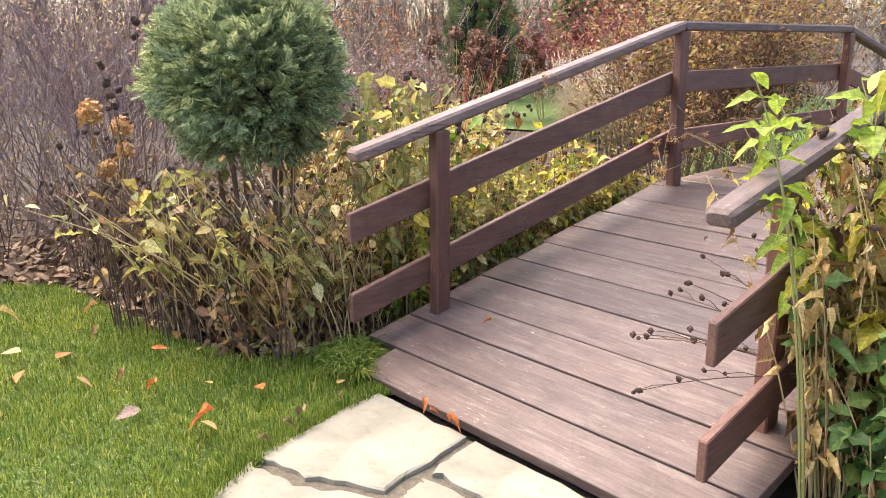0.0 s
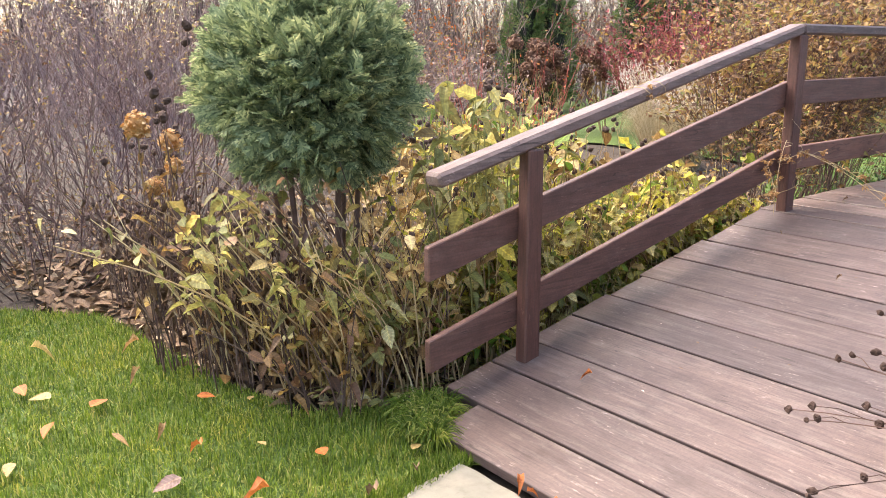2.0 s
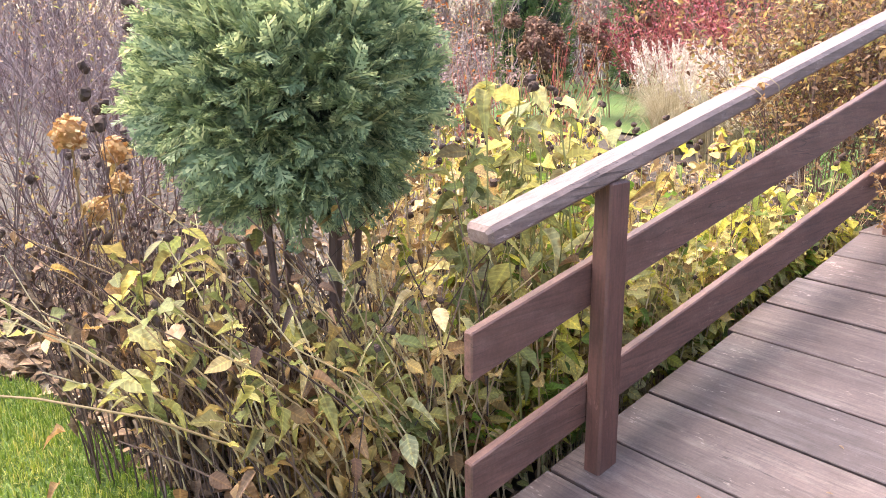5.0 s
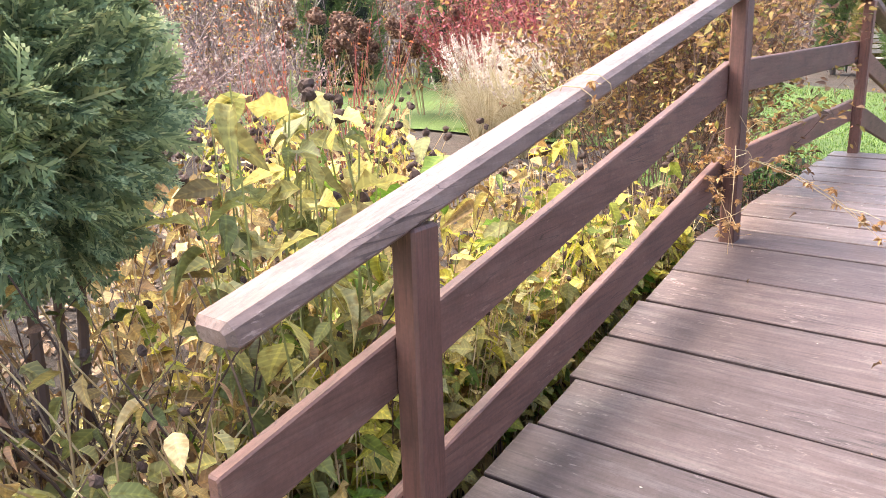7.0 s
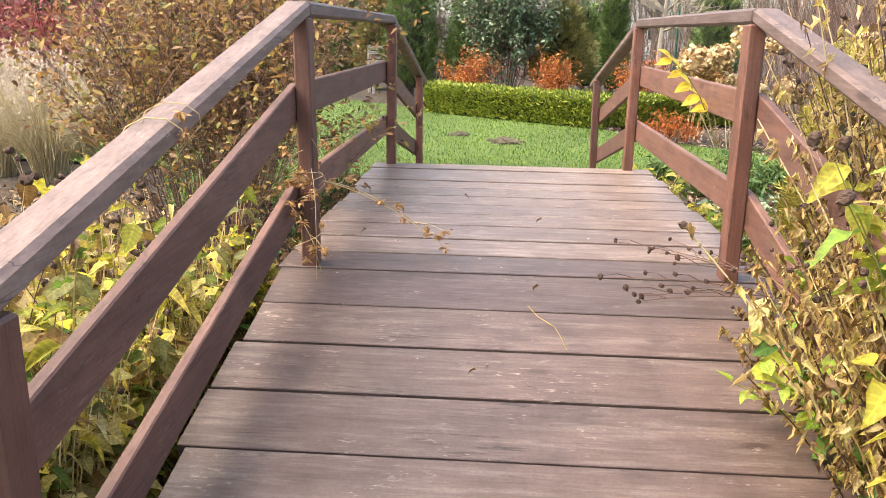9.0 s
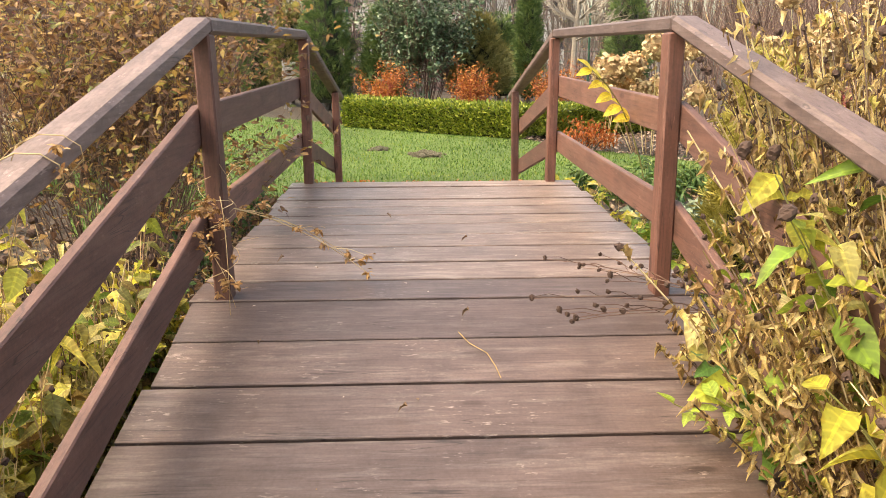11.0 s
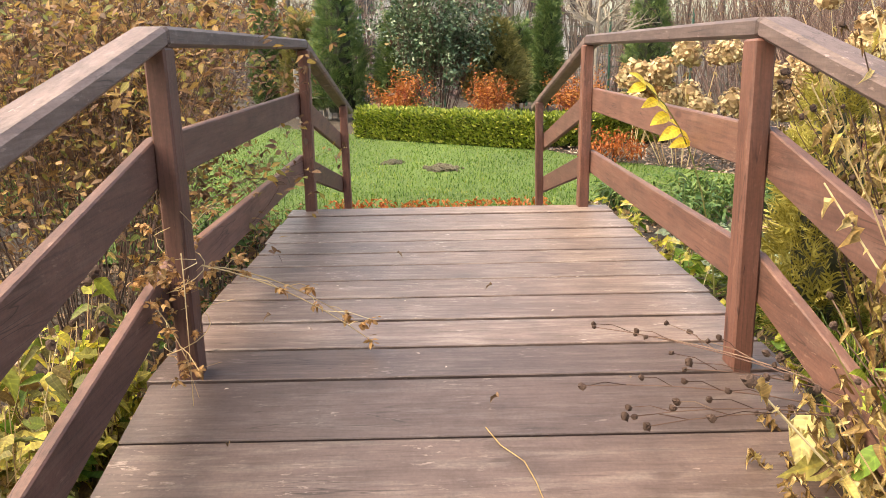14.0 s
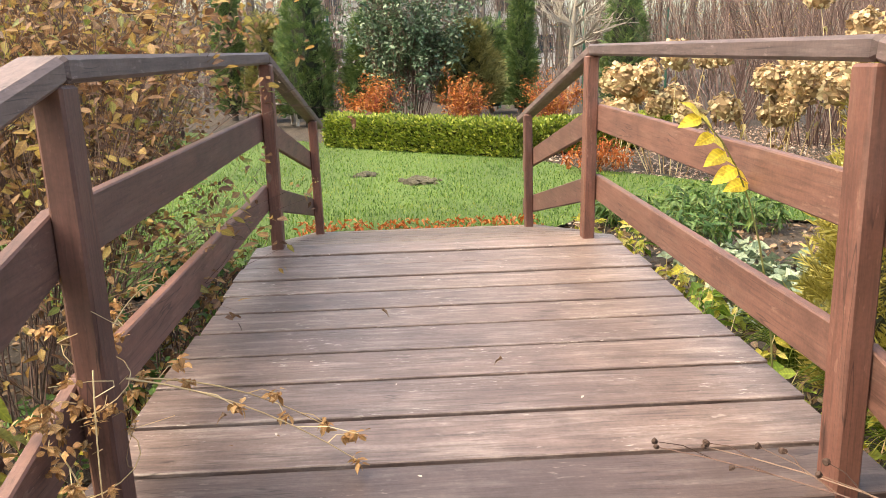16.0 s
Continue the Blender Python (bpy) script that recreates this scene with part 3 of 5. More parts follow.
g = np.random.default_rng(11)
blades("grass", None, LAWN_NEAR, 170000, 0.014, 0.043, 0.0046, (0.8, 2.2, 3.05, 6.6), "short bright green grass blades of the lawn", -0.015, g)
blades("grass", None, LAWN_FAR, 170000, 0.016, 0.038, 0.008, (8.3, -3.0, 18.5, 8.0), "green mown grass blades beyond the bridge", -0.02, g, lambda x, y: np.clip(9.0 / (x - 4.0) - 0.25, 0.15, 1))

FRINGE = [(2.9, 2.44), (2.56, 2.39), (2.28, 2.32), (2.05, 2.2), (1.6, 1.98), (0.6, 1.68), (0.6, 1.8), (1.6, 2.1), (2.05, 2.32), (2.28, 2.43), (2.56, 2.5), (2.9, 2.55)]
blades("grass", None, FRINGE, 110000, 0.02, 0.055, 0.0045, (0.9, 1.7, 2.9, 2.55), "ragged grass blades hanging over the flagstone edge", -0.012, g)

# flagstones: irregular slabs with sunken joints
pavement = tagged(new("pavement", None), "irregular cream flagstones with dark sandy joints", "pavement", "", "structure")
_c = Cloud()
_bed = [(2.87, 2.46), (2.56, 2.43), (2.28, 2.36), (2.05, 2.25), (1.6, 2.03), (0.6, 1.73), (-3.0, 1.38), (-3.0, -1.6), (1.5, -1.6), (2.4, -0.2), (2.87, 0.95)]
_c.add([(x, y, -0.014) for x, y in _bed], [tuple(range(len(_bed) - 1, -1, -1))])
piece("joint_bed", _c.mesh("joint_bed"), M_JOINT, pavement)


def flagstone(outline, g):
    pts = [Vector((x, y)) for x, y in outline]
    mid = sum(pts, Vector((0, 0))) / len(pts)
    rim = []
    for i, p in enumerate(pts):
        q = pts[(i + 1) % len(pts)]
        for k in range(6):
            t = k / 6
            r = p.lerp(q, t) + Vector((g.normal(0, 0.007), g.normal(0, 0.007)))
            rim.append(mid + (r - mid) * (1 - 0.012 / max((r - mid).length, 0.05)))
    n = len(rim)
    top, lip, foot = 0.004 + g.uniform(-0.003, 0.004), 0.0, -0.05
    v = [(*(mid + (p - mid) * (1 - 0.009 / max((p - mid).length, 0.05)) - mid), top) for p in rim]
    v += [(*(p - mid), top - 0.004 + g.uniform(-0.002, 0.002)) for p in rim]
    v += [(*(p - mid), foot) for p in rim]
    f = [tuple(range(n))]
    for k in range(2):
        f += [(k * n + j, k * n + n + j, k * n + n + (j + 1) % n, k * n + (j + 1) % n) for j in range(n)]
    me = bpy.data.meshes.new("flagstone")
    me.from_pydata(v, [], f)
    ob = piece("flagstone", me, M_STONE, pavement)
    ob.location = (mid.x, mid.y, 0)


for _o in ([(2.86, 2.46), (2.55, 2.42), (2.26, 2.35), (2.3, 2.12), (2.45, 1.88), (2.87, 1.97)],
           [(2.87, 1.94), (2.62, 1.89), (2.63, 1.6), (2.87, 1.36)], [(2.6, 1.88), (2.45, 1.85), (2.15, 1.6), (2.35, 1.25), (2.6, 1.55)],
           [(2.23, 2.34), (2.06, 2.24), (1.6, 2.01), (1.75, 1.75), (2.1, 1.62), (2.42, 1.86), (2.27, 2.1)],
           [(2.87, 1.32), (2.62, 1.55), (2.38, 1.22), (2.5, 0.9), (2.86, 0.96)], [(1.72, 1.72), (1.57, 1.98), (0.9, 1.8), (0.95, 1.4), (1.5, 1.3)],
           [(2.33, 1.22), (2.12, 1.58), (1.76, 1.7), (1.54, 1.28), (1.7, 0.8), (2.46, 0.88)], [(1.5, 1.26), (0.95, 1.36), (0.7, 0.8), (1.2, 0.5), (1.66, 0.78)],
           [(2.46, 0.84), (1.7, 0.76), (1.24, 0.46), (1.4, -0.2), (2.3, -0.15), (2.7, 0.6)], [(1.2, 0.44), (0.68, 0.76), (0.1, 0.6), (0.1, -0.1), (0.8, -0.4), (1.36, -0.2)],
           [(0.66, 0.8), (0.9, 1.38), (0.86, 1.76), (0.1, 1.62), (0.05, 0.64)], [(2.2, -0.2), (1.38, -0.24), (0.84, -0.44), (0.9, -1.2), (1.7, -1.3)]):
    flagstone(_o, g)

# ---- the footbridge ----
X0, X1, X2, X3 = 2.89, 5.27, 7.66, 10.04
Z0, Z1 = 0.03, 0.49


def deck_z(x):
    return Z0 + (Z1 - Z0) * (x - X0) / (X1 - X0) if x < X1 else Z1 if x < X2 else Z1 - (Z1 - Z0) * (x - X2) / (X3 - X2)


bridge = thing("footbridge", "arched brown timber footbridge with slatted railings", "bridge", (0, 0, 0))
YD0, YD1 = 1.06, 2.84
g = np.random.default_rng(3)
_edges = [2.89, 3.105, 3.335, 3.545, 3.8, 4.03, 4.265, 4.51, 4.755, 4.992, 5.243, 5.468, 5.715, 5.955, 6.19, 6.42, 6.63, 6.85, 7.06, 7.26, 7.46, 7.66]
while _edges[-1] < 9.95:
    _edges.append(_edges[-1] + 0.238)
for xa, xb in zip(_edges, _edges[1:]):
    corner = 0.2 if xa < 2.9 else 0.0
    gap = g.choice([0.007, 0.009, 0.012, 0.015]) * (1.0 if xa < 5.2 else 1.7)
    za, zb = deck_z(xa + gap / 2), deck_z(xb - gap / 2)
    lift = g.uniform(-0.002, 0.003)
    tilt = Vector((xb - xa - gap, 0, zb - za))
    m = Vector(((xa + xb) / 2, 0, (za + zb) / 2 - 0.02 + lift))
    y0, y1 = YD0 + g.uniform(-0.015, 0.015), YD1 + g.uniform(-0.015, 0.015) - corner
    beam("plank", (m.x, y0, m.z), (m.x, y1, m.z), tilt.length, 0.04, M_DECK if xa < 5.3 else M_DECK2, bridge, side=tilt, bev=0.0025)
for y in (1.2, 1.95, 2.7):
    for xa, xb in ((X0 + 0.05, X1), (X1, X2), (X2, X3 - 0.05)):
        za, zb = deck_z(xa) - 0.115, deck_z(xb) - 0.115
        beam("beam", (xa, y, za), (xb, y, zb), 0.08, 0.14, M_BEAM, bridge, (1, 0, 0), (1, 0, 0))
POSTS = (3.43, 5.3, 7.63, 9.5)
RX = (2.98, 5.3, 7.63, 9.97)
RZ = (0.876, 1.4, 1.4, 0.876)
for y, out in ((1.205, -1), (2.735, 1)):
    for i, x in enumerate(POSTS):
        top = RZ[1] if i in (1, 2) else RZ[0] + (RZ[1] - RZ[0]) * (0.45 / 2.32 if i == 0 else 0.47 / 2.34)
        post = beam("post", (x, y, deck_z(x) - 0.03), (x, y, top - 0.028), 0.057, 0.08, M_POST, bridge, bev=0.006)
        post.rotation_euler = (g.normal(0, 0.006), g.normal(0, 0.008), 0)
    # handrail in three lengths, mitred at the two middle posts
    up, flat, down = (Vector((RX[k + 1] - RX[k], 0, RZ[k + 1] - RZ[k])).normalized() for k in range(3))
    m1, m2 = (up + flat).normalized(), (flat + down).normalized()
    yr = y + out * (0.02 if out > 0 else 0.03)
    beam("handrail", (RX[0], yr, RZ[0]), (RX[1] - 0.002, yr, RZ[1]), 0.088, 0.052, M_CAP, bridge, up, m1, 0.011)
    beam("handrail", (RX[1] + 0.002, yr, RZ[1]), (RX[2] - 0.002, yr, RZ[2]), 0.088, 0.052, M_CAP, bridge, m1, m2, 0.009)
    beam("handrail", (RX[2] + 0.002, yr, RZ[2]), (RX[3], yr, RZ[3]), 0.088, 0.052, M_CAP, bridge, m2, down, 0.011)
    yb = y + out * 0.0445
    drop = 0.028 if out > 0 else 0.065
    for zc, ze in ((1.085, 0.607), (0.745, 0.265)):
        beam("rail_board", (2.97, yb, ze - drop), (5.297, yb, zc), 0.03, 0.122, M_RAILX, bridge, (1, 0, 0), (1, 0, 0), 0.004)
        beam("rail_board", (5.301, yb, zc), (7.628, yb, zc), 0.03, 0.122, M_RAILX, bridge, (1, 0, 0), (1, 0, 0), 0.004)
        beam("rail_board", (7.632, yb, zc), (9.96, yb, ze - drop), 0.03, 0.122, M_RAILX, bridge, (1, 0, 0), (1, 0, 0), 0.004)


# ---- plants: one function for each kind ----
HEADS = {}


def seed_head(p, size, material, parent):
    """One round seed head; alike ones share their mesh."""
    if material.name not in HEADS:
        me = bpy.data.meshes.new("seed_head")
        v, f = ball_template(6, 9, 0.17, 3)
        me.from_pydata(v.tolist(), [], f)
        HEADS[material.name] = me
    ob = piece("seed_head", HEADS[material.name], material, parent)
    ob.location, ob.scale = p, (size, size, size * 0.9)
    ob.rotation_euler = (size * 900 % 6, size * 1700 % 6, size * 3100 % 6)
    return ob


def perennial(name, label, at, radius, height, stems, leaf=M_YELLOW, stalk=M_STALK, shape=LEAF, size=0.09, per=9, heads=0.5, head_r=0.014, lean=0.25, low=0.2, toward=(0, 0), seed=1, head_mat=M_HEAD, thick=0.0032, ragged=0.35):
    """A clump of stalks with leaves along them and a seed head on some tips."""
    g = np.random.default_rng(seed)
    ob = thing(name, label, "plant", at)
    st, lf, hd = Cloud(), Cloud(), Cloud()
    lp, ld, ls, hp, hs = [], [], [], [], []
    for i in range(stems):
        a, r = g.uniform(0, 2 * np.pi), radius * np.sqrt(g.uniform(0, 1))
        base = np.array([r * np.cos(a), r * np.sin(a), -0.05])
        h = height * (1 - ragged * g.uniform(0, 1))
        drift = np.array([np.cos(a), np.sin(a), 0]) * g.uniform(0, lean) * h + g.normal(0, lean * 0.35, 3) * (1, 1, 0) * h + np.array([*toward, 0]) * h
        tip = base + drift + np.array([0, 0, h])
        mid = base + drift * 0.3 + np.array([0, 0, h * 0.6])
        if at[1] > 2.87 and 2.7 < at[0] < 10:
            base[1], mid[1], tip[1] = (max(q[1], 2.93 - at[1] + g.uniform(0, 0.08)) for q in (base, mid, tip))
        pts = bezier(base, mid, tip, 6)
        if stems <= 12:
            one = Cloud()
            one.tube(pts, thick * g.uniform(0.8, 1.4), thick * 0.45, 5)
            piece("stem", one.mesh("stem"), stalk, ob)
        else:
            st.tube(pts, thick * g.uniform(0.8, 1.4), thick * 0.45, 4)
        for _ in range(per):
            t = g.uniform(low, 1.0) ** 0.8
            p = (1 - t) ** 2 * base + 2 * t * (1 - t) * mid + t * t * tip
            lp.append(p)
            b = g.uniform(0, 2 * np.pi)
            near = at[1] > 2.87 and 2.7 < at[0] < 10 and p[1] + at[1] < 2.87 + size
            ld.append((np.cos(b), abs(np.sin(b)) if near else np.sin(b), g.uniform(-0.9, 0.45)))
            ls.append(size * g.uniform(0.4, 1.45))
        if g.uniform() < heads:
            hp.append(tip)
            hs.append(head_r * g.uniform(0.7, 1.25))
            if g.uniform() < 0.6:
                q = bezier(pts[3], pts[3] + (tip - pts[3]) * 0.5 + g.normal(0, 0.03, 3), pts[3] + (tip - pts[3]) * 0.85 + np.abs(g.normal(0, 0.06, 3)), 4)
                st.tube(q, thick * 0.6, thick * 0.4, 3)
                hp.append(q[-1])
                hs.append(head_r * g.uniform(0.6, 1.1))
    if st.v:
        piece("stalk_tangle", st.mesh("stalk_tangle"), stalk, ob, "", "stuff")
    if lp:
        rots, kinds = turns(ld, g.uniform(-0.9, 0.9, len(ld))), KINDS.get(id(shape), (shape,))
        for i, kind in enumerate(kinds):
            lf.stamp(kind, np.array(lp)[i::len(kinds)], rots[i::len(kinds)], np.array(ls)[i::len(kinds)])
        piece("leaves", lf.mesh("leaves"), leaf, ob, "", "stuff")
    if hp:
        if len(hp) <= 60:
            for p, s in zip(hp, hs):
                seed_head(p, s, head_mat, ob)
        else:
            hd.stamp(HEAD, hp, turns(rand_dirs(g, len(hp))), np.array(hs))
            piece("seed_head_cluster", hd.mesh("seed_head_cluster"), head_mat, ob, "", "stuff")
    return ob


def twigs(cloud, g, base, direction, length, r, depth, tips, sides=3, spread=0.5, kids=4, rise=0.15):
    """A crooked twig with forking side twigs."""
    d = np.array(direction, float)
    d /= np.linalg.norm(d)
    end = base + d * length
    mid = base + d * length * 0.5 + g.normal(0, 0.06, 3) * length
    pts = bezier(base, mid, end, 5 if depth else 3)
    cloud.tube(pts, r, r * 0.45, sides)
    tips.append((end, d))
    if depth == 0:
        return
    for _ in range(kids):
        t = g.uniform(0.3, 1.0)
        p = (1 - t) ** 2 * base + 2 * t * (1 - t) * mid + t * t * end
        q = d + g.normal(0, spread, 3) + np.array([0, 0, rise])
        twigs(cloud, g, p, q, length * g.uniform(0.35, 0.65), r * 0.55, depth - 1, tips, sides, spread, kids, rise)


def shrub(name, label, at, radius, height, stems, twig, leaf=None, size=0.05, per_tip=3, shape=SMALL, depth=2, kids=4, seed=1, r=0.006, spread=0.5, flare=0.6, category="shrub"):
    g = np.random.default_rng(seed)
    ob = thing(name, label, category, at)
    tw, lf, tips = Cloud(), Cloud(), []
    for _ in range(stems):
        a, q = g.uniform(0, 2 * np.pi), np.sqrt(g.uniform(0, 1))
        base = np.array([np.cos(a) * q * radius * 0.45, np.sin(a) * q * radius * 0.45, -0.06])
        d = np.array([np.cos(a) * q * flare * radius / height * 2, np.sin(a) * q * flare * radius / height * 2, 1.0])
        twigs(tw, g, base, d, height * g.uniform(0.5, 0.82), r, depth, tips, 3, spread, kids)
    piece("branchwork", tw.mesh("branchwork"), twig, ob, "", "stuff")
    if leaf:
        p = np.repeat(np.array([t[0] for t in tips]), per_tip, 0) + g.normal(0, size * 0.7, (len(tips) * per_tip, 3))
        p[:, 2] = np.maximum(p[:, 2], 0.01)
        d = rand_dirs(g, len(p), -0.9, 0.6)
        lf.stamp(shape, p, turns(d, g.uniform(-1, 1, len(d))), size * g.uniform(0.55, 1.3, len(p)))
        piece("leaves", lf.mesh("leaves"), leaf, ob, "", "stuff")
    return ob


def conifer(name, label, at, radius, height, n, size, material=M_CONIFER, seed=1, foot=0.12, stems=1, category="tree"):
    """A narrow cone of flat feathered sprays round a trunk."""
    g = np.random.default_rng(seed)
    ob = thing(name, label, category, at)
    tr = Cloud()
    for s in range(stems):
        o = g.normal(0, 0.05, 3) * (stems > 1)
        tr.tube([(o[0], o[1], -0.06), (o[0] * 0.5, o[1] * 0.5, height * 0.5), (0, 0, height * 0.96)], 0.03 + 0.014 * height, 0.008, 6)
    piece("trunk", tr.mesh("trunk"), M_BARK, ob)

    def prof(z):
        t = (z - foot) / (height - foot)
        return radius * (0.72 + 0.9 * t if t < 0.2 else 1.0 - 0.12 * (t - 0.2)) * max(0.02, 1 - max(0, t - 0.12) ** 1.6) + 0.02

    z = g.beta(1.1, 1.5, n) * (height - foot) + foot
    a = g.uniform(0, 2 * np.pi, n)
    lump = np.array([noise.noise((2.5 * np.cos(b), 2.5 * np.sin(b), k * 2.5 + seed)) for b, k in zip(a, z)])
    r = np.array([prof(k) for k in z]) * (g.uniform(0.6, 1.0, n) + 0.22 * lump)
    p = np.stack([r * np.cos(a), r * np.sin(a), z], 1)
    d = np.stack([np.cos(a) * 0.6, np.sin(a) * 0.6, np.full(n, 0.75)], 1) + g.normal(0, 0.3, (n, 3))
    c = Cloud()
    c.stamp(SPRAY2, p, turns(d, g.uniform(-1.5, 1.5, n)), size * g.uniform(0.6, 1.3, n))
    piece("crown", c.mesh("crown"), material, ob)
    # solid dark core: stops see-through and paints the shade between the sprays
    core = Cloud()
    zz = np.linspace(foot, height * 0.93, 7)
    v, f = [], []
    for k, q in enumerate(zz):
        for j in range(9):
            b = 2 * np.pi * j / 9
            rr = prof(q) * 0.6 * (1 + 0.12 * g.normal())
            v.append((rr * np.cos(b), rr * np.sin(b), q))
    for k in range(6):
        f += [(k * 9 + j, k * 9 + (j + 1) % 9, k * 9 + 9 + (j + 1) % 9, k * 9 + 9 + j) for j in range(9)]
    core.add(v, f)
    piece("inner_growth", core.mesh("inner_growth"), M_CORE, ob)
    return ob


def ball_conifer(at, centre_z, radius, n, size, seed=2):
    """A clipped globe of flat sprays on several bare stems."""
    g = np.random.default_rng(seed)
    ob = thing("globe_conifer", "round blue-green clipped conifer on bare stems", "shrub", at)
    for k in range(6):
        a = k * 1.1 + 0.3
        tr = Cloud()
        b = np.array([0.1 * np.cos(a), 0.1 * np.sin(a), -0.06])
        tr.tube(bezier(b, b * 1.5 + (0, 0, 0.3), (0.2 * np.cos(a), 0.2 * np.sin(a), centre_z - 0.2), 6), 0.016, 0.011, 6)
        piece("stem", tr.mesh("stem"), M_DARKSTALK, ob)
    d = rand_dirs(g, n, -0.92, 1.0)
    lump = np.array([noise.noise(tuple(q * 2.3)) for q in d])
    r = radius * (g.uniform(0.6, 0.97, n) + 0.2 * lump)
    p = d * r[:, None] * (1, 1, 0.97) + (0, 0, centre_z)
    grow = d * 0.75 + np.array([0, 0, 0.35]) + g.normal(0, 0.34, (n, 3))
    c = Cloud()
    c.stamp(SPRAY, p, turns(grow, g.uniform(-1.3, 1.3, n)), size * g.uniform(0.55, 1.3, n))
    piece("crown", c.mesh("crown"), M_THUJA, ob)
    # dark ball that hides the far side, its colour standing for inner shade
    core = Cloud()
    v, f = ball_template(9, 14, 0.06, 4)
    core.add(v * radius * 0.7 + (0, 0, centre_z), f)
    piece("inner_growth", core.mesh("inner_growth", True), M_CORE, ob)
    return ob


def hydrangea(at, heads, spread, h0, h1, seed, bloom=M_BLOOM, label="hydrangea with dried beige flower heads on brown stems", big=0.1):
    g = np.random.default_rng(seed)
    ob = thing("hydrangea", label, "shrub", at)
    st, lf = Cloud(), Cloud()
    lp, ld = [], []
    for k in range(heads):
        a = g.uniform(0, 2 * np.pi)
        r = spread * np.sqrt(g.uniform(0, 1))
        tip = np.array([r * np.cos(a), r * np.sin(a), g.uniform(h0, h1)])
        base = np.array([tip[0] * 0.35, tip[1] * 0.35, -0.05])
        pts = bezier(base, (base + tip) / 2 + (0, 0, 0.15), tip, 6)
        st.tube(pts, 0.006, 0.004, 4)
        for q in pts[2:]:
            for _ in range(2):
                lp.append(q)
                b = g.uniform(0, 2 * np.pi)
                ld.append((np.cos(b), np.sin(b), -0.6))
        R = big * g.uniform(0.7, 1.25)
        n = 150
        d = rand_dirs(g, n, -0.75, 1.0)
        p = tip + d * R * (1, 1, 1.15) * g.uniform(0.75, 1.0, n)[:, None]
        hc = Cloud()
        hc.stamp(PETAL, p, turns(np.cross(d, g.normal(0, 1, (n, 3))), g.uniform(-1, 1, n)), R * g.uniform(0.26, 0.46, n))
        v, f = ball_template(5, 8, 0.05)
        hc.add(v * R * 0.72 * (1, 1, 1.15) + tip, f)
        piece("flower_head", hc.mesh("flower_head"), bloom, ob)
    piece("stalk_tangle", st.mesh("stalk_tangle"), M_STALK, ob, "", "stuff")
    lf.stamp(CURL, lp, turns(ld, g.uniform(-1, 1, len(lp))), 0.08 * g.uniform(0.5, 1.2, len(lp)))
    piece("leaves", lf.mesh("leaves"), M_DRY, ob, "", "stuff")
    return ob


def fountain_grass(at, radius, height, n, plumes, seed, label, material=M_PALEGRASS):
    g = np.random.default_rng(seed)
    ob = thing("ornamental_grass", label, "grass", at)
    c, q = Cloud(), Cloud()
    for k in range(n):
        a, r = g.uniform(0, 2 * np.pi), g.uniform(0, 1)
        b = np.array([0.2 * radius * np.cos(a) * r, 0.2 * radius * np.sin(a) * r, -0.05])
        out = radius * g.uniform(0.3, 1.0)
        h = height * g.uniform(0.5, 0.95)
        pts = bezier(b, b + (np.cos(a) * out * 0.35, np.sin(a) * out * 0.35, h * 1.15), b + (np.cos(a) * out, np.sin(a) * out, h * g.uniform(0.45, 0.85)), 6)
        c.tube(pts, min(0.004, height * 0.02), 0.0008, 3)
        if k < plumes:
            tip = b + np.array([np.cos(a) * out * 0.7, np.sin(a) * out * 0.7, h * 1.12])
            c.tube(bezier(b, (b + tip) / 2 + (0, 0, 0.12), tip, 4), 0.003, 0.002, 3)
            m = 26
            t = g.uniform(0, 1, m)
            d = np.array([np.cos(a) * 0.3, np.sin(a) * 0.3, 1.0])
            p = tip + d * t[:, None] * 0.2
            q.stamp(SLIM, p, turns(d * 0.7 + g.normal(0, 0.35, (m, 3))), 0.055 * (1.1 - t * 0.6))
    piece("blades", c.mesh("blades"), material, ob, "", "stuff")
    if plumes:
        piece("plumes", q.mesh("plumes"), M_PLUME, ob, "", "stuff")
    return ob


def bare_tree(name, label, at, height, r, seed, material=M_BARK, depth=3, kids=4, category="tree", fork=0.35):
    g = np.random.default_rng(seed)
    ob = thing(name, label, category, at)
    tr, br, tips = Cloud(), Cloud(), []
    top = np.array([g.normal(0, 0.15), g.normal(0, 0.15), height])
    pts = bezier((0, 0, -0.1), (g.normal(0, 0.1), g.normal(0, 0.1), height * 0.5), top, 8)
    tr.tube(pts, r, r * 0.35, 7)
    piece("trunk", tr.mesh("trunk"), material, ob)
    for _ in range(kids * 2):
        t = g.uniform(fork, 1.0)
        p = pts[int(t * 7)]
        a = g.uniform(0, 2 * np.pi)
        twigs(br, g, p, (np.cos(a), np.sin(a), g.uniform(0.3, 1.1)), height * g.uniform(0.18, 0.34), r * 0.35, depth - 1, tips, 3, 0.55, kids, 0.2)
    piece("branchwork", br.mesh("branchwork"), material, ob, "", "stuff")
    return ob


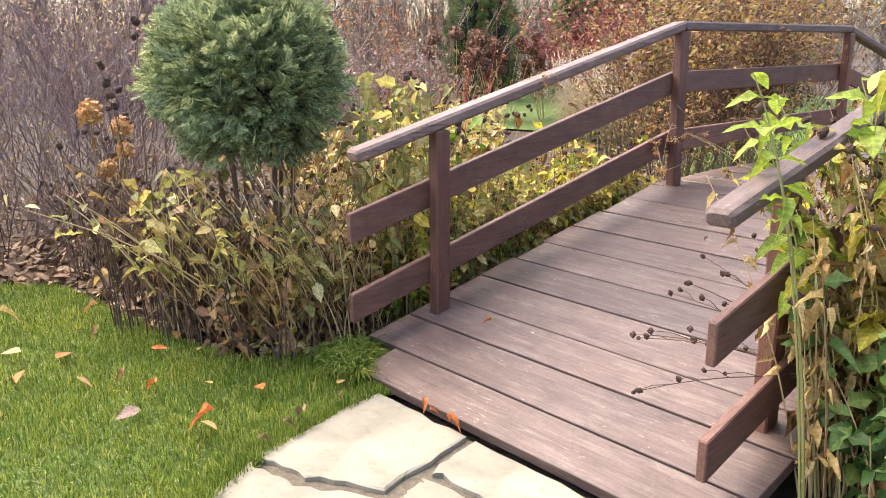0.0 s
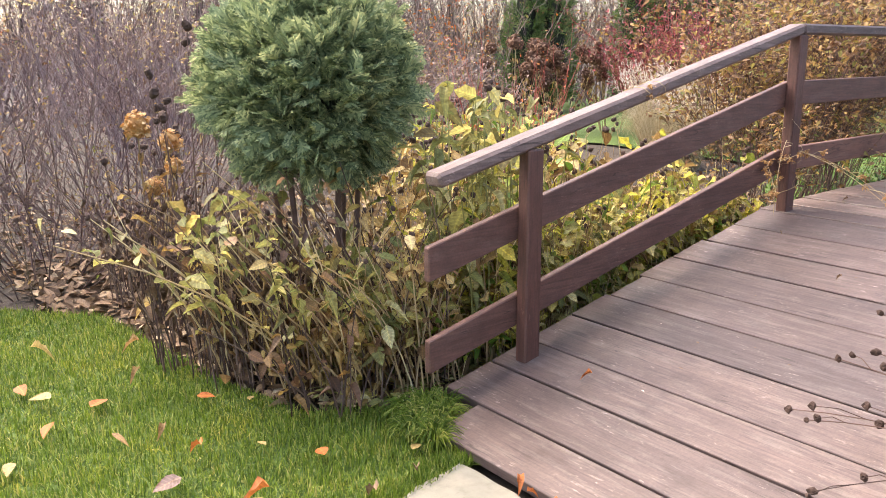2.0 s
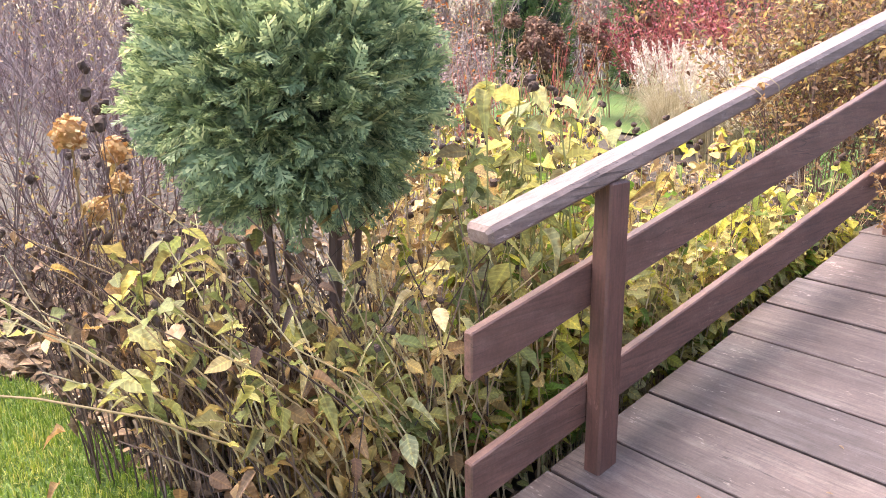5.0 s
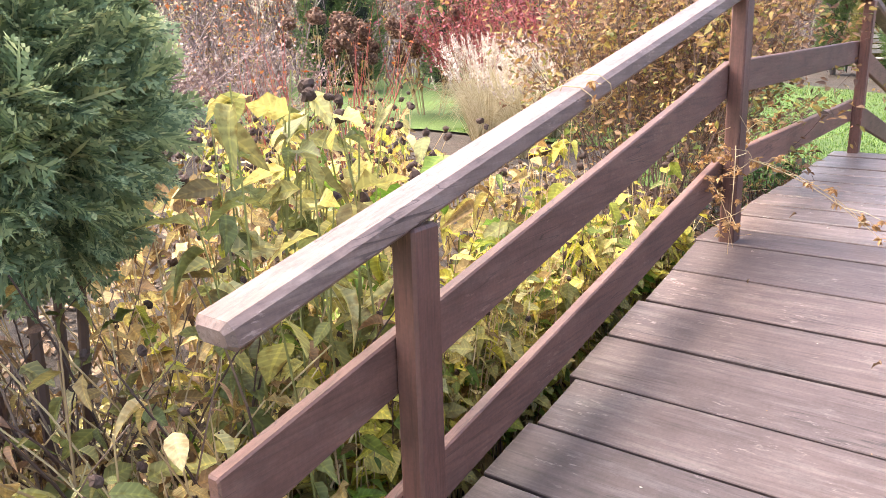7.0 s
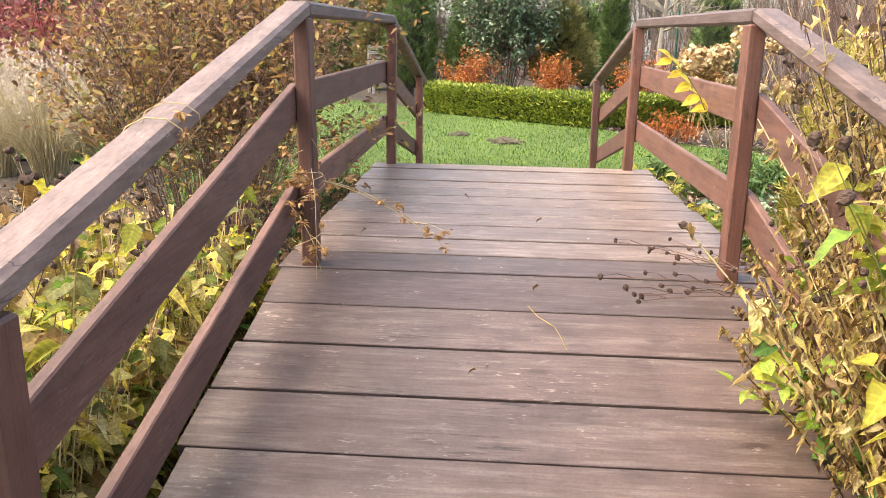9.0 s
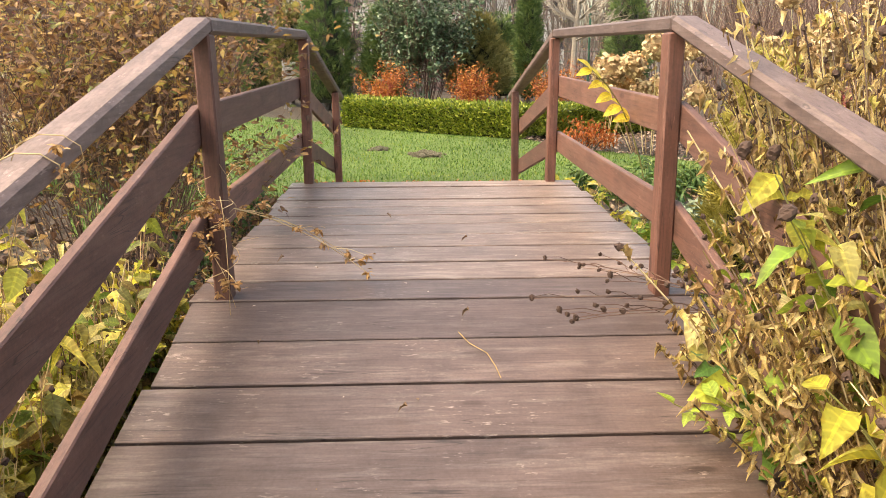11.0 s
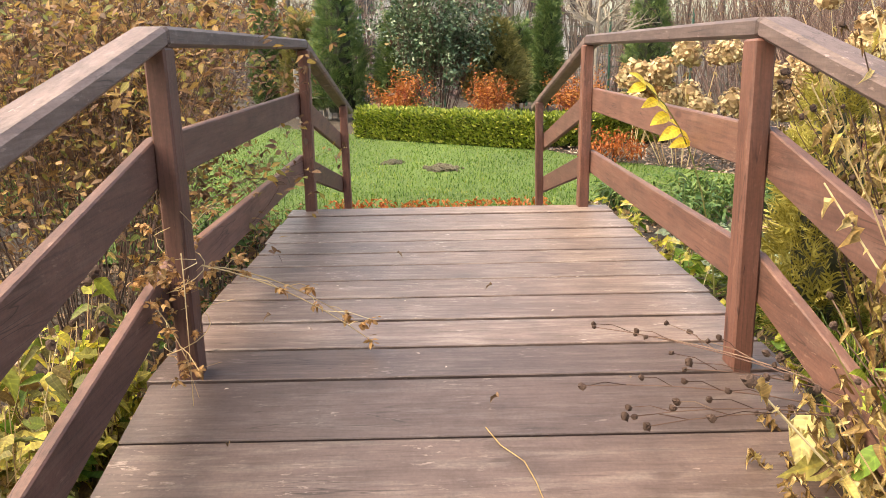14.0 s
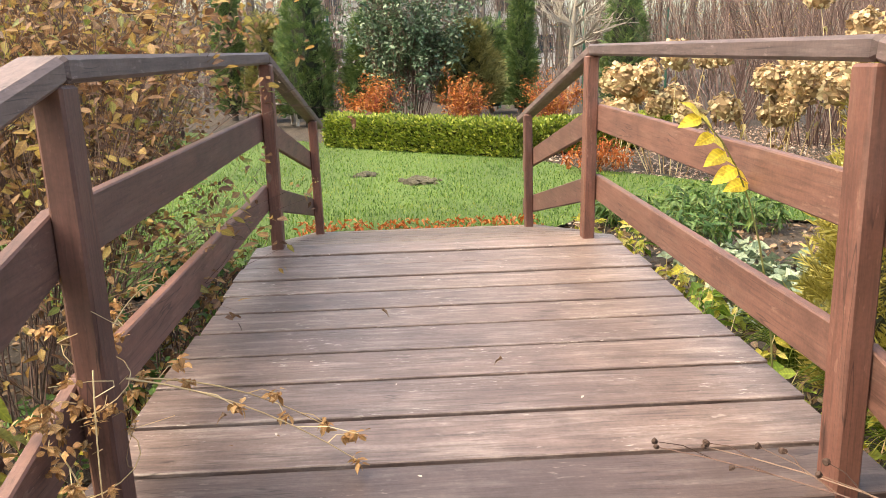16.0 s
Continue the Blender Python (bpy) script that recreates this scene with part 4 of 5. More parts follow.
# ---- planting along the left railing ----
ball_conifer((3.08, 3.705, 0), 1.165, 0.405, 5200, 0.13)
for k, (x, y, h, n, s) in enumerate([(2.82, 3.45, 0.78, 22, 0.075), (3.0, 3.22, 0.6, 24, 0.06), (2.66, 3.75, 0.86, 16, 0.085), (3.2, 3.1, 0.72, 22, 0.065)]):
    perennial("withered_perennial", "leaning dry stalks with pale yellowing leaves", (x, y, 0), 0.22, h, n, M_PALE, M_STALK if k % 2 else M_DARKSTALK, LEAF, s, 4, 0.15, 0.011, 0.5, 0.3 if k % 2 else 0.6, (-0.1, -0.12), 20 + k)
for k, (x, y, h) in enumerate([(3.1, 3.1, 0.8), (3.25, 3.25, 0.95), (2.95, 3.35, 0.85), (3.3, 3.55, 0.95), (3.05, 3.6, 0.9), (2.8, 3.7, 0.8), (3.4, 3.05, 0.7), (2.88, 3.15, 0.5)]):
    perennial("dry_stalk_clump", "dense straw-coloured leaning stalks with few leaves", (x, y, 0), 0.27, h, 26, (M_DRY, M_BROWN, M_PALE)[k % 3], M_DARKSTALK if k % 3 == 1 else M_STALK, LEAF, 0.06, 4, 0.1, 0.01, 0.75, 0.2, (-0.15, 0.0), 700 + k, thick=0.004)
for k, (x, y) in enumerate([(2.95, 3.2), (3.15, 3.2), (2.85, 3.45), (3.05, 3.45), (3.25, 3.4), (2.75, 3.7)]):
    perennial("withered_undergrowth", "low tangle of curled brown dead leaves", (x, y, 0), 0.2, 0.4, 26, M_BROWN if k % 2 else M_DRY, M_DARKSTALK, CURL, 0.05, 7, 0.0, 0.01, 0.5, 0.05, (0, 0), 860 + k, thick=0.0025)
g = np.random.default_rng(870)
for k in range(9):
    cane = thing("dead_cane", "long straight straw-coloured cane leaning out of the bed", "plant", (2.98 + g.uniform(-0.12, 0.45), 3.06 + g.uniform(0, 0.4), -0.04))
    _c = Cloud()
    ln = g.uniform(0.6, 1.05)
    d = np.array([-0.62 + g.normal(0, 0.12), 0.3 + g.normal(0, 0.2), 0.75])
    if k % 4 == 3:
        d[0] *= -0.6
    _c.tube(bezier((0, 0, 0), d * ln * 0.5 + (0, 0, 0.03), d * ln, 5), 0.0048, 0.0022, 5)
    piece("stem", _c.mesh("stem"), M_STALK, cane)
for k, (x, y, h, n) in enumerate([(3.45, 3.2, 1.28, 9), (3.62, 3.42, 1.26, 9), (3.85, 3.3, 1.2, 7), (4.1, 3.5, 1.2, 7), (4.45, 3.35, 1.05, 5), (3.5, 3.05, 1.2, 6)]):
    perennial("tall_sunflower", "tall perennial sunflower with large yellow-green leaves", (x, y, 0), 0.16, h, n, M_LIME if k == 3 else M_PALE, M_GREENSTALK, LEAF, 0.1, 9, 0.22, 0.017, 0.16, 0.3, (0, 0), 40 + k, thick=0.0042)
for k in range(16):
    x = 3.5 + (k % 8) * 0.24
    y = 3.02 + 0.26 * (k // 8) + 0.05 * (k % 3)
    perennial("coneflower_clump", "coneflower clump with yellow leaves and dark seed heads", (x, y, 0), 0.16, 0.62 + 0.14 * (k % 3), 9, M_YELLOW, M_DARKSTALK if k % 2 else M_STALK, LEAF, 0.07, 12, 0.3, 0.012, 0.3, 0.1, (0, 0), 60 + k, thick=0.0025)
for k in range(13):
    perennial("straw_tangle", "bleached straw stems and small yellow leaves behind the railing", (3.55 + 0.15 * k, 3.0 + 0.1 * (k % 2), 0), 0.12, 0.55 + 0.1 * (k % 3), 20, M_PALE if k % 3 else M_YELLOW, M_STALK, LEAF, 0.055, 9, 0.15, 0.009, 0.5, 0.25, (0, 0), 880 + k, thick=0.0025)
for k in range(24):
    x = 3.4 + 0.17 * (k % 12)
    perennial("leafy_groundcover", "low tangle of yellow and green leaves under the railing", (x, 2.98 + 0.3 * (k // 12), 0), 0.14, 0.3 + deck_z(x) * 0.75, 13, M_FRESH if k % 5 == 0 else M_YELLOW if k % 2 else M_PALE, M_STALK, BROAD, 0.062, 10, 0.0, 0.01, 0.5, 0.35, (0, 0), 90 + k, thick=0.002)
for k, (x, y) in enumerate([(4.9, 3.7), (5.3, 3.4), (4.5, 4.1), (5.0, 4.4), (4.2, 4.6), (5.5, 4.9), (3.9, 4.2), (4.8, 5.2), (6.3, 5.6), (5.8, 6.2)]):
    perennial("coneflower_clump", "withered coneflowers with dark seed heads and pale leaves", (x, y, 0), 0.3, 0.95, 26, M_YELLOW if k % 2 else M_DRY, M_STALK, LEAF, 0.085, 10, 0.6, 0.016, 0.25, 0.1, (0, 0), 110 + k)

fountain_grass((2.99, 2.7, -0.02), 0.16, 0.13, 220, 0, 790, "tuft of long grass over the deck corner", M_GRASS)
for k, (x, y) in enumerate([(2.86, 2.6), (2.88, 2.68), (2.94, 2.69), (2.99, 2.71), (2.9, 2.75), (2.96, 2.77), (3.03, 2.76), (3.0, 2.83), (2.92, 2.83), (2.84, 2.7)]):
    fountain_grass((x, y, 0.03), 0.1, 0.14, 190, 0, 795 + k, "tuft of long grass growing over the first plank", M_GRASS)
fountain_grass((2.9, 2.9, -0.02), 0.2, 0.11, 220, 0, 791, "tuft of long grass at the lawn edge", M_GRASS)

# dark bases, thin bare stalks and tall dark heads by the lawn
for k, (x, y) in enumerate([(2.78, 4.25), (2.95, 4.6), (2.75, 4.95), (2.64, 3.9), (2.72, 3.6), (2.9, 4.0)]):
    perennial("dark_perennial", "dark bare stalks standing in leaf litter", (x, y, 0), 0.26, 0.62, 70, M_LITTER, M_DARKSTALK, CURL, 0.045, 2, 0.2, 0.012, 0.2, 0.1, (0, 0), 130 + k, thick=0.0028)
for k, (x, y, h) in enumerate([(2.92, 4.75, 1.55), (3.1, 5.0, 1.3), (2.8, 5.2, 1.0)]):
    perennial("tall_coneflower", "tall dry stalks topped with dark round seed heads", (x, y, 0), 0.25, h, 5, M_DRY, M_DARKSTALK, SLIM, 0.06, 4, 1.0, 0.023, 0.14, 0.2, (0, 0), 140 + k, thick=0.0038)
hydrangea((2.86, 5.3, 0), 4, 0.3, 0.4, 0.95, 5, M_AMBER, "hydrangea with rusty dried flower heads", 0.062)
for k, (x, y, h) in enumerate([(2.6, 6.2, 1.8), (1.9, 7.2, 1.9), (3.2, 6.8, 2.0), (2.4, 8.0, 2.1), (3.9, 7.4, 1.9), (1.6, 6.3, 1.2), (2.3, 5.7, 1.0), (0.8, 7.4, 1.7), (3.1, 5.8, 1.2)]):
    shrub("bare_twig_shrub", "dense bare mauve-grey twigs of a leafless shrub", (x, y, 0), 0.8, h, 26, M_PURPLETWIG if h < 1.4 else M_MAUVETWIG, M_MAUVE if k % 2 else M_BROWN, 0.026, 1, SMALL, 2, 5, 150 + k, 0.005, 0.48, 0.9)
for k, (x, y, h) in enumerate([(5.7, 5.35, 1.4)]):
    shrub("red_dogwood", "upright shrub with crimson bare stems", (x, y, 0), 0.4, h, 26, M_REDTWIG, M_RUST, 0.035, 1, SMALL, 1, 5, 160 + k, 0.005, 0.25, 0.7)
for k, (x, y, h, m) in enumerate([(7.2, 9.2, 1.3, M_MAUVE), (8.2, 9.4, 1.4, M_MAUVE), (6.2, 8.8, 1.7, M_MAUVE), (4.6, 9.6, 1.9, M_MAUVE), (9.8, 11.6, 1.5, M_BROWN)]):
    shrub("autumn_shrub", "shrub with sparse pinkish-brown autumn leaves", (x, y, 0), 0.9, h, 40, M_MAUVETWIG, m, 0.05, 2, SMALL, 2, 4, 170 + k, 0.006, 0.4, 0.8)
for k, (x, y) in enumerate([(9.6, 6.7), (10.2, 7.2), (10.7, 6.5), (11.3, 7.0), (11.4, 7.9), (9.4, 6.1)]):
    fountain_grass((x, y, 0), 0.65, 1.0, 300, 60, 180 + k, "pale ornamental grass with fluffy beige plumes")
shrub("barberry", "rounded barberry with burgundy leaves", (12.4, 8.2, 0), 1.0, 2.1, 60, M_REDTWIG, M_BURGUNDY, 0.06, 3, SMALL, 2, 4, 190, 0.007, 0.4, 0.9)
shrub("barberry", "rounded barberry with burgundy leaves", (13.6, 8.3, 0), 0.9, 2.0, 46, M_REDTWIG, M_BURGUNDY, 0.06, 3, SMALL, 2, 4, 191, 0.007, 0.4, 0.9)
conifer("golden_conifer", "low domed golden conifer", (12.6, 6.9, 0), 0.62, 1.15, 1500, 0.14, M_GOLD, 192, 0.05, 3, "shrub")
for k, (x, y, h) in enumerate([(14.5, 14.0, 3.4), (15.0, 13.6, 3.2), (16.2, 12.2, 3.6), (16.7, 11.7, 3.4), (17.2, 11.2, 3.6), (17.6, 10.6, 3.3)]):
    conifer("column_conifer", "dark green columnar conifer", (x, y, 0), 0.55, h, 900, 0.26, M_CONIFER, 200 + k)
for k, (x, y) in enumerate([(11.3, 9.9), (12.0, 9.4), (10.8, 10.5)]):
    hydrangea((x, y, 0), 14, 0.7, 0.7, 1.45, 205 + k, M_DARKBLOOM, "hydrangea with dark brown dried flower heads", 0.11)
for k in range(22):
    g = np.random.default_rng(900 + k)
    a, d = radians(24 + 2.7 * k), g.uniform(19, 24)
    shrub("woodland_thicket", "tall grey-brown leafless thicket closing the garden", (1.3 + d * math.cos(a), 0.4 + d * math.sin(a), 0), 1.5, 4.2, 34, M_MAUVETWIG if k % 2 else M_BARK, (M_MAUVE, M_BROWN)[k % 2], 0.07, 1, SMALL, 2, 4, 900 + k, 0.014, 0.35, 0.8)
# brown-leaved shrubs behind the level part of the bridge
for k, (x, y, h) in enumerate([(6.6, 3.62, 1.6), (7.25, 3.85, 1.85), (7.9, 3.95, 1.85), (8.6, 4.0, 1.9), (9.3, 4.4, 2.0)]):
    shrub("spirea_shrub", "twiggy shrub with curled brown and ochre leaves", (x, y, 0), 0.46, h, 30, M_DARKSTALK, M_BROWN, 0.044, 6, LEAF if k % 2 else SMALL, 2, 5, 210 + k, 0.0045, 0.36, 0.85)
for k, (x, y) in enumerate([(5.7, 3.2), (6.2, 3.15), (6.7, 3.2), (7.2, 3.2), (7.7, 3.3), (8.2, 3.3), (8.8, 3.25)]):
    perennial("leafy_groundcover", "low green and brown leaves beside the bridge", (x, y, 0), 0.28, 0.42, 26, M_GREEN if k % 2 else M_BROWN, M_DARKSTALK, BROAD, 0.055, 8, 0.0, 0.01, 0.5, 0.1, (0, 0), 220 + k)

# ---- planting along the right railing ----
for k, (x, y, h, n) in enumerate([(3.55, 0.82, 1.3, 9), (3.9, 0.75, 1.45, 9), (4.3, 0.6, 1.35, 8), (3.3, 0.6, 1.0, 7), (3.6, 0.9, 1.25, 6)]):
    perennial("tall_sunflower", "perennial sunflower with lime and yellow leaves", (x, y, 0), 0.15, h, n, (M_YELLOW, M_DRY, M_DRY, M_GREEN, M_YELLOW)[k], M_GREENSTALK, LEAF, 0.11, 13, 0.45, 0.015, 0.2, 0.25, (0, 0.06), 240 + k, thick=0.004)
for k, (x, y, h) in enumerate([(4.4, 0.75, 1.5), (4.75, 0.7, 1.55), (5.1, 0.6, 1.5), (4.6, 0.3, 1.75), (5.3, 0.2, 1.7), (4.1, 0.2, 1.7), (5.8, 0.1, 1.5)]):
    perennial("withered_perennial", "tall mass of curled straw-coloured dead leaves", (x, y, 0), 0.26, h, 46, M_DRY, M_STALK if k % 2 else M_DARKSTALK, CURL, 0.025, 40, 0.3, 0.012, 0.22, 0.1, (0, 0.05), 250 + k)
for k, (x, y) in enumerate([(4.55, 1.0), (4.85, 1.0), (4.2, 1.0), (4.35, 1.0), (4.7, 1.0), (4.05, 1.0)]):
    perennial("withered_perennial", "dead leaves and lime shoots spilling over the deck edge", (x, y, 0), 0.1, 0.58 if x > 4.6 else 0.78 + 0.12 * (k % 3), 36, M_DRY, M_STALK if k % 2 else M_DARKSTALK, CURL, 0.022, 52, 0.35, 0.008, 0.3, 0.25, (0, 0.22), 760 + k)
for k, (x, y, h) in enumerate([(3.85, 0.98, 1.1), (4.1, 0.98, 1.2), (4.4, 0.98, 1.2)]):
    perennial("withered_perennial", "dead papery leaves hanging over the sloping handrail", (x, y, 0), 0.1, h, 26, M_DRY, M_STALK, CURL, 0.021, 46, 0.4, 0.009, 0.22, 0.45, (0, 0.2), 820 + k)


def leaf_shoot(label, base, tip, n, size, material, shape, seed, spread=0.5, heads=0):
    """One leafy shoot: a bowed stem, large leaves of its own along the upper part, perhaps a head at the tip."""
    g = np.random.default_rng(seed)
    ob = thing("leafy_shoot", label, "plant", base)
    end = np.array(tip) - np.array(base)
    pts = bezier((0, 0, 0), end * (0.35, 0.35, 0.75), end, 12)
    c = Cloud()
    c.tube(pts, 0.0042, 0.002, 5)
    piece("stem", c.mesh("stem"), M_GREENSTALK, ob)
    kinds = KINDS.get(id(shape), (shape,))
    for i in range(n):
        t = 1 - spread * (i / max(1, n - 1)) ** 1.2
        p, a = pts[int(t * 11)], 2.4 * i + g.uniform(-0.5, 0.5)
        c = Cloud()
        c.stamp(kinds[i % len(kinds)], [p], turns([(math.cos(a), math.sin(a), g.uniform(-0.5, 0.5))], g.uniform(-0.5, 0.5, 1)), np.array([size * g.uniform(0.7, 1.25)]))
        piece("leaf", c.mesh("leaf"), material, ob)
    for i in range(heads):
        seed_head(pts[11] + g.normal(0, 0.05, 3) * (i > 0), 0.017, M_HEAD, ob)
    return ob


for k, (b, e, n, z, m) in enumerate([((3.15, 0.95, 0), (3.06, 1.16, 1.24), 10, 0.085, M_FRESH), ((3.2, 0.96, 0), (3.2, 1.2, 1.14), 10, 0.09, M_FRESH), ((3.3, 0.97, 0), (3.34, 1.22, 0.98), 10, 0.1, M_YELLOW), ((3.4, 0.97, 0), (3.48, 1.22, 0.86), 10, 0.1, M_FRESH), ((3.5, 0.95, 0), (3.56, 1.18, 1.05), 9, 0.1, M_PALE), ((3.3, 0.9, 0), (3.4, 1.14, 0.72), 8, 0.1, M_GREEN), ((3.6, 0.9, 0), (3.7, 1.14, 1.2), 11, 0.11, M_FRESH), ((3.55, 0.96, 0), (3.56, 1.22, 0.5), 9, 0.12, M_GREEN)]):
    leaf_shoot("sunflower shoot with broad lime and yellow leaves over the railing end", b, e, n, z, m, LEAF, 830 + k, 0.45, k % 3)
for k, (x, h) in enumerate([(3.45, 0.62), (3.6, 0.85), (3.75, 1.0)]):
    perennial("withered_perennial", "dead papery leaves pushing through the railing end", (x, 1.0, 0), 0.08, h, 16, M_DRY, M_STALK, CURL, 0.024, 34, 0.4, 0.01, 0.2, 0.3, (0, 0.24), 855 + k)
for k, (x, e, m) in enumerate([(3.28, (3.3, 1.25, 1.1), M_FRESH), (3.42, (3.45, 1.28, 0.95), M_PALE), (3.55, (3.6, 1.3, 0.75), M_YELLOW), (3.5, (3.5, 1.3, 1.15), M_FRESH), (3.7, (3.75, 1.3, 0.55), M_GREEN), (3.6, (3.65, 1.28, 0.4), M_FRESH)]):
    leaf_shoot("sunflower shoot with lime and yellowing leaves bent through the railing", (x, 1.0, 0), e, 10, 0.085, m, LEAF, 870 + k, 0.5, k % 3)
leaf_shoot("sunflower shoot with large yellow leaves leaning over the deck", (3.8, 1.02, 0), (3.86, 1.36, 0.76), 4, 0.12, M_YELLOW, LEAF, 845, 0.2)
leaf_shoot("sunflower shoot with large yellow leaves leaning over the deck", (4.0, 1.0, 0), (4.05, 1.3, 1.02), 5, 0.1, M_PALE, LEAF, 846, 0.35)
leaf_shoot("sunflower shoot with yellow leaves among dead stems", (4.55, 1.0, 0), (4.5, 1.2, 1.08), 7, 0.11, M_YELLOW, LEAF, 847, 0.4, 2)
for k, (b, e) in enumerate([((4.4, 1.02, 0), (4.36, 1.4, 0.62)), ((4.45, 1.02, 0), (4.44, 1.42, 0.46)), ((4.3, 1.02, 0), (4.28, 1.38, 0.55))]):
    leaf_shoot("young climber with fresh green broad leaves at the deck edge", b, e, 10, 0.06, M_FRESH if k else M_GREEN, BROAD, 850 + k, 0.4)
perennial("tall_sunflower", "sunflower shoot with broad yellow leaves leaning over the deck", (3.72, 1.0, 0), 0.05, 0.8, 5, M_YELLOW, M_GREENSTALK, LEAF, 0.13, 8, 0.2, 0.014, 0.1, 0.35, (0, 0.45), 770)
for k, (x, y, h, m, s) in enumerate([(3.38, 0.92, 1.0, M_DRY, CURL), (3.55, 0.85, 1.15, M_DRY, CURL), (3.3, 0.72, 0.55, M_GREEN, BROAD), (3.55, 0.75, 0.6, M_GREEN, BROAD), (3.7, 0.9, 0.9, M_LIME, LEAF)]):
    perennial("mixed_perennial", "tangle of dry and green leaves outside the railing end", (x, y, 0), 0.12, h, 18, m, M_STALK, s, 0.05 if m is M_DRY else 0.08, 12, 0.4 if m is M_DRY else 0, 0.013, 0.25, 0.15, (0, 0.03), 780 + k)
perennial("climbing_shoot", "lime green lobed leaves of a young climber", (4.25, 1.0, 0), 0.06, 0.66, 6, M_LIME, M_GREENSTALK, BROAD, 0.11, 9, 0.0, 0.01, 0.1, 0.35, (0, 0.36), 266)
for k, (x, y, h) in enumerate([(4.2, 0.98, 1.05), (4.5, 0.98, 1.15), (4.65, 0.98, 0.8), (4.0, 0.95, 1.2)]):
    perennial("tall_sunflower", "sunflower shoots with yellow-green leaves among dead stems", (x, y, 0), 0.1, h, 5, M_LIME if k % 2 else M_PALE, M_GREENSTALK, LEAF, 0.095, 9, 0.3, 0.013, 0.2, 0.35, (0, 0.2), 810 + k, thick=0.003)
perennial("climbing_shoot", "lime green lobed leaves of a young climber", (4.08, 1.0, 0), 0.08, 0.5, 7, M_GREEN, M_GREENSTALK, BROAD, 0.08, 9, 0.0, 0.01, 0.1, 0.35, (0.05, 0.3), 267)


def lying_spray(label, start, ends, seed, head_r, head_mat, stalk):
    """Thin stalks that hang over the deck, with small heads along them."""
    g = np.random.default_rng(seed)
    ob = thing("dry_flower_stalk", label, "plant", start)
    st, hd, hp, hs = Cloud(), Cloud(), [], []
    s0 = np.array(start)
    for e in ends:
        tip = np.array(e) - s0
        pts = bezier((0, 0, 0), tip * 0.5 + (0, 0, 0.07), tip, 8)
        st.tube(pts, 0.0022, 0.0012, 4)
        hp.append(tip)
        for i in range(2, 8):
            if g.uniform() < 0.85:
                q = pts[i] + np.array([*g.normal(0, 0.035, 2), g.uniform(0.0, 0.035)])
                st.tube([pts[i - 1], (pts[i - 1] + q) / 2 + (0, 0, 0.01), q], 0.0014, 0.001, 3)
                hp.append(q)
    piece("stalk_tangle", st.mesh("stalk_tangle"), stalk, ob, "", "stuff")
    for p in hp:
        if head_mat is M_HEAD:
            seed_head(p, head_r * g.uniform(0.7, 1.2), head_mat, ob)
            continue
        case = Cloud()
        case.stamp(BROAD, p + g.normal(0, head_r * 0.35, (14, 3)), turns(rand_dirs(g, 14, -1.0, 0.4), g.uniform(-1, 1, 14)), head_r * g.uniform(1.1, 1.8, 14))
        piece("seed_case", case.mesh("seed_case"), head_mat, ob)
    return ob


lying_spray("bent coneflower stalks with black seed heads over the deck", (4.75, 1.0, 0.55), [(5.25, 1.62, 0.62), (5.0, 1.7, 0.56), (4.7, 1.62, 0.6), (5.35, 1.48, 0.56), (4.85, 1.5, 0.66), (4.95, 1.58, 0.5)], 5, 0.0085, M_HEAD, M_DARKSTALK)
lying_spray("bent coneflower stalks with black seed heads by the railing end", (3.55, 1.02, 0.3), [(3.15, 1.5, 0.42), (3.3, 1.62, 0.36), (3.05, 1.42, 0.3), (3.4, 1.55, 0.5), (3.25, 1.4, 0.6), (3.5, 1.5, 0.62)], 6, 0.0095, M_HEAD, M_DARKSTALK)
lying_spray("dry vine with papery orange seed cases on the railing post", (5.2, 2.82, 0.75), [(5.05, 2.66, 0.62), (5.0, 2.68, 0.84)], 7, 0.0135, M_PAPER, M_STALK)
lying_spray("dry vine trailing papery orange seed cases over the planks", (5.3, 2.68, 0.8), [(5.42, 2.24, 0.53), (5.54, 2.32, 0.56)], 12, 0.015, M_PAPER, M_STALK)


def vine(label, points, seed, cases=9):
    """A thin dry vine along a smooth line, with papery cases in twos and threes."""
    g = np.random.default_rng(seed)
    ob = thing("dry_vine", label, "plant", points[0])
    p = np.array(points) - np.array(points[0])
    c = Cloud()
    c.tube(p, 0.0016, 0.001, 4)
    for i in range(2, len(p) - 1, 3):
        c.tube(bezier(p[i], p[i] + g.normal(0, 0.03, 3), p[i] + g.normal(0, 0.06, 3), 5), 0.0011, 0.0008, 3)
    piece("stem", c.mesh("stem"), M_STALK, ob)
    for k in range(cases):
        q = p[int(g.uniform(0.1, 0.98) * len(p))] + g.normal(0, 0.022, 3)
        case = Cloud()
        case.stamp(BROAD, q + g.normal(0, 0.005, (12, 3)), turns(rand_dirs(g, 12, -1.0, 0.4), g.uniform(-1, 1, 12)), 0.015 * g.uniform(0.8, 1.4, 12))
        piece("seed_case", case.mesh("seed_case"), M_PAPER, ob)
    return ob


def coil(x, y, z0, z1, r, rounds, k=30):
    t = np.linspace(0, 1, k)
    a = rounds * 2 * np.pi * t
    return [(x + r * math.cos(b), y + r * math.sin(b), z0 + (z1 - z0) * u) for b, u in zip(a, t)]


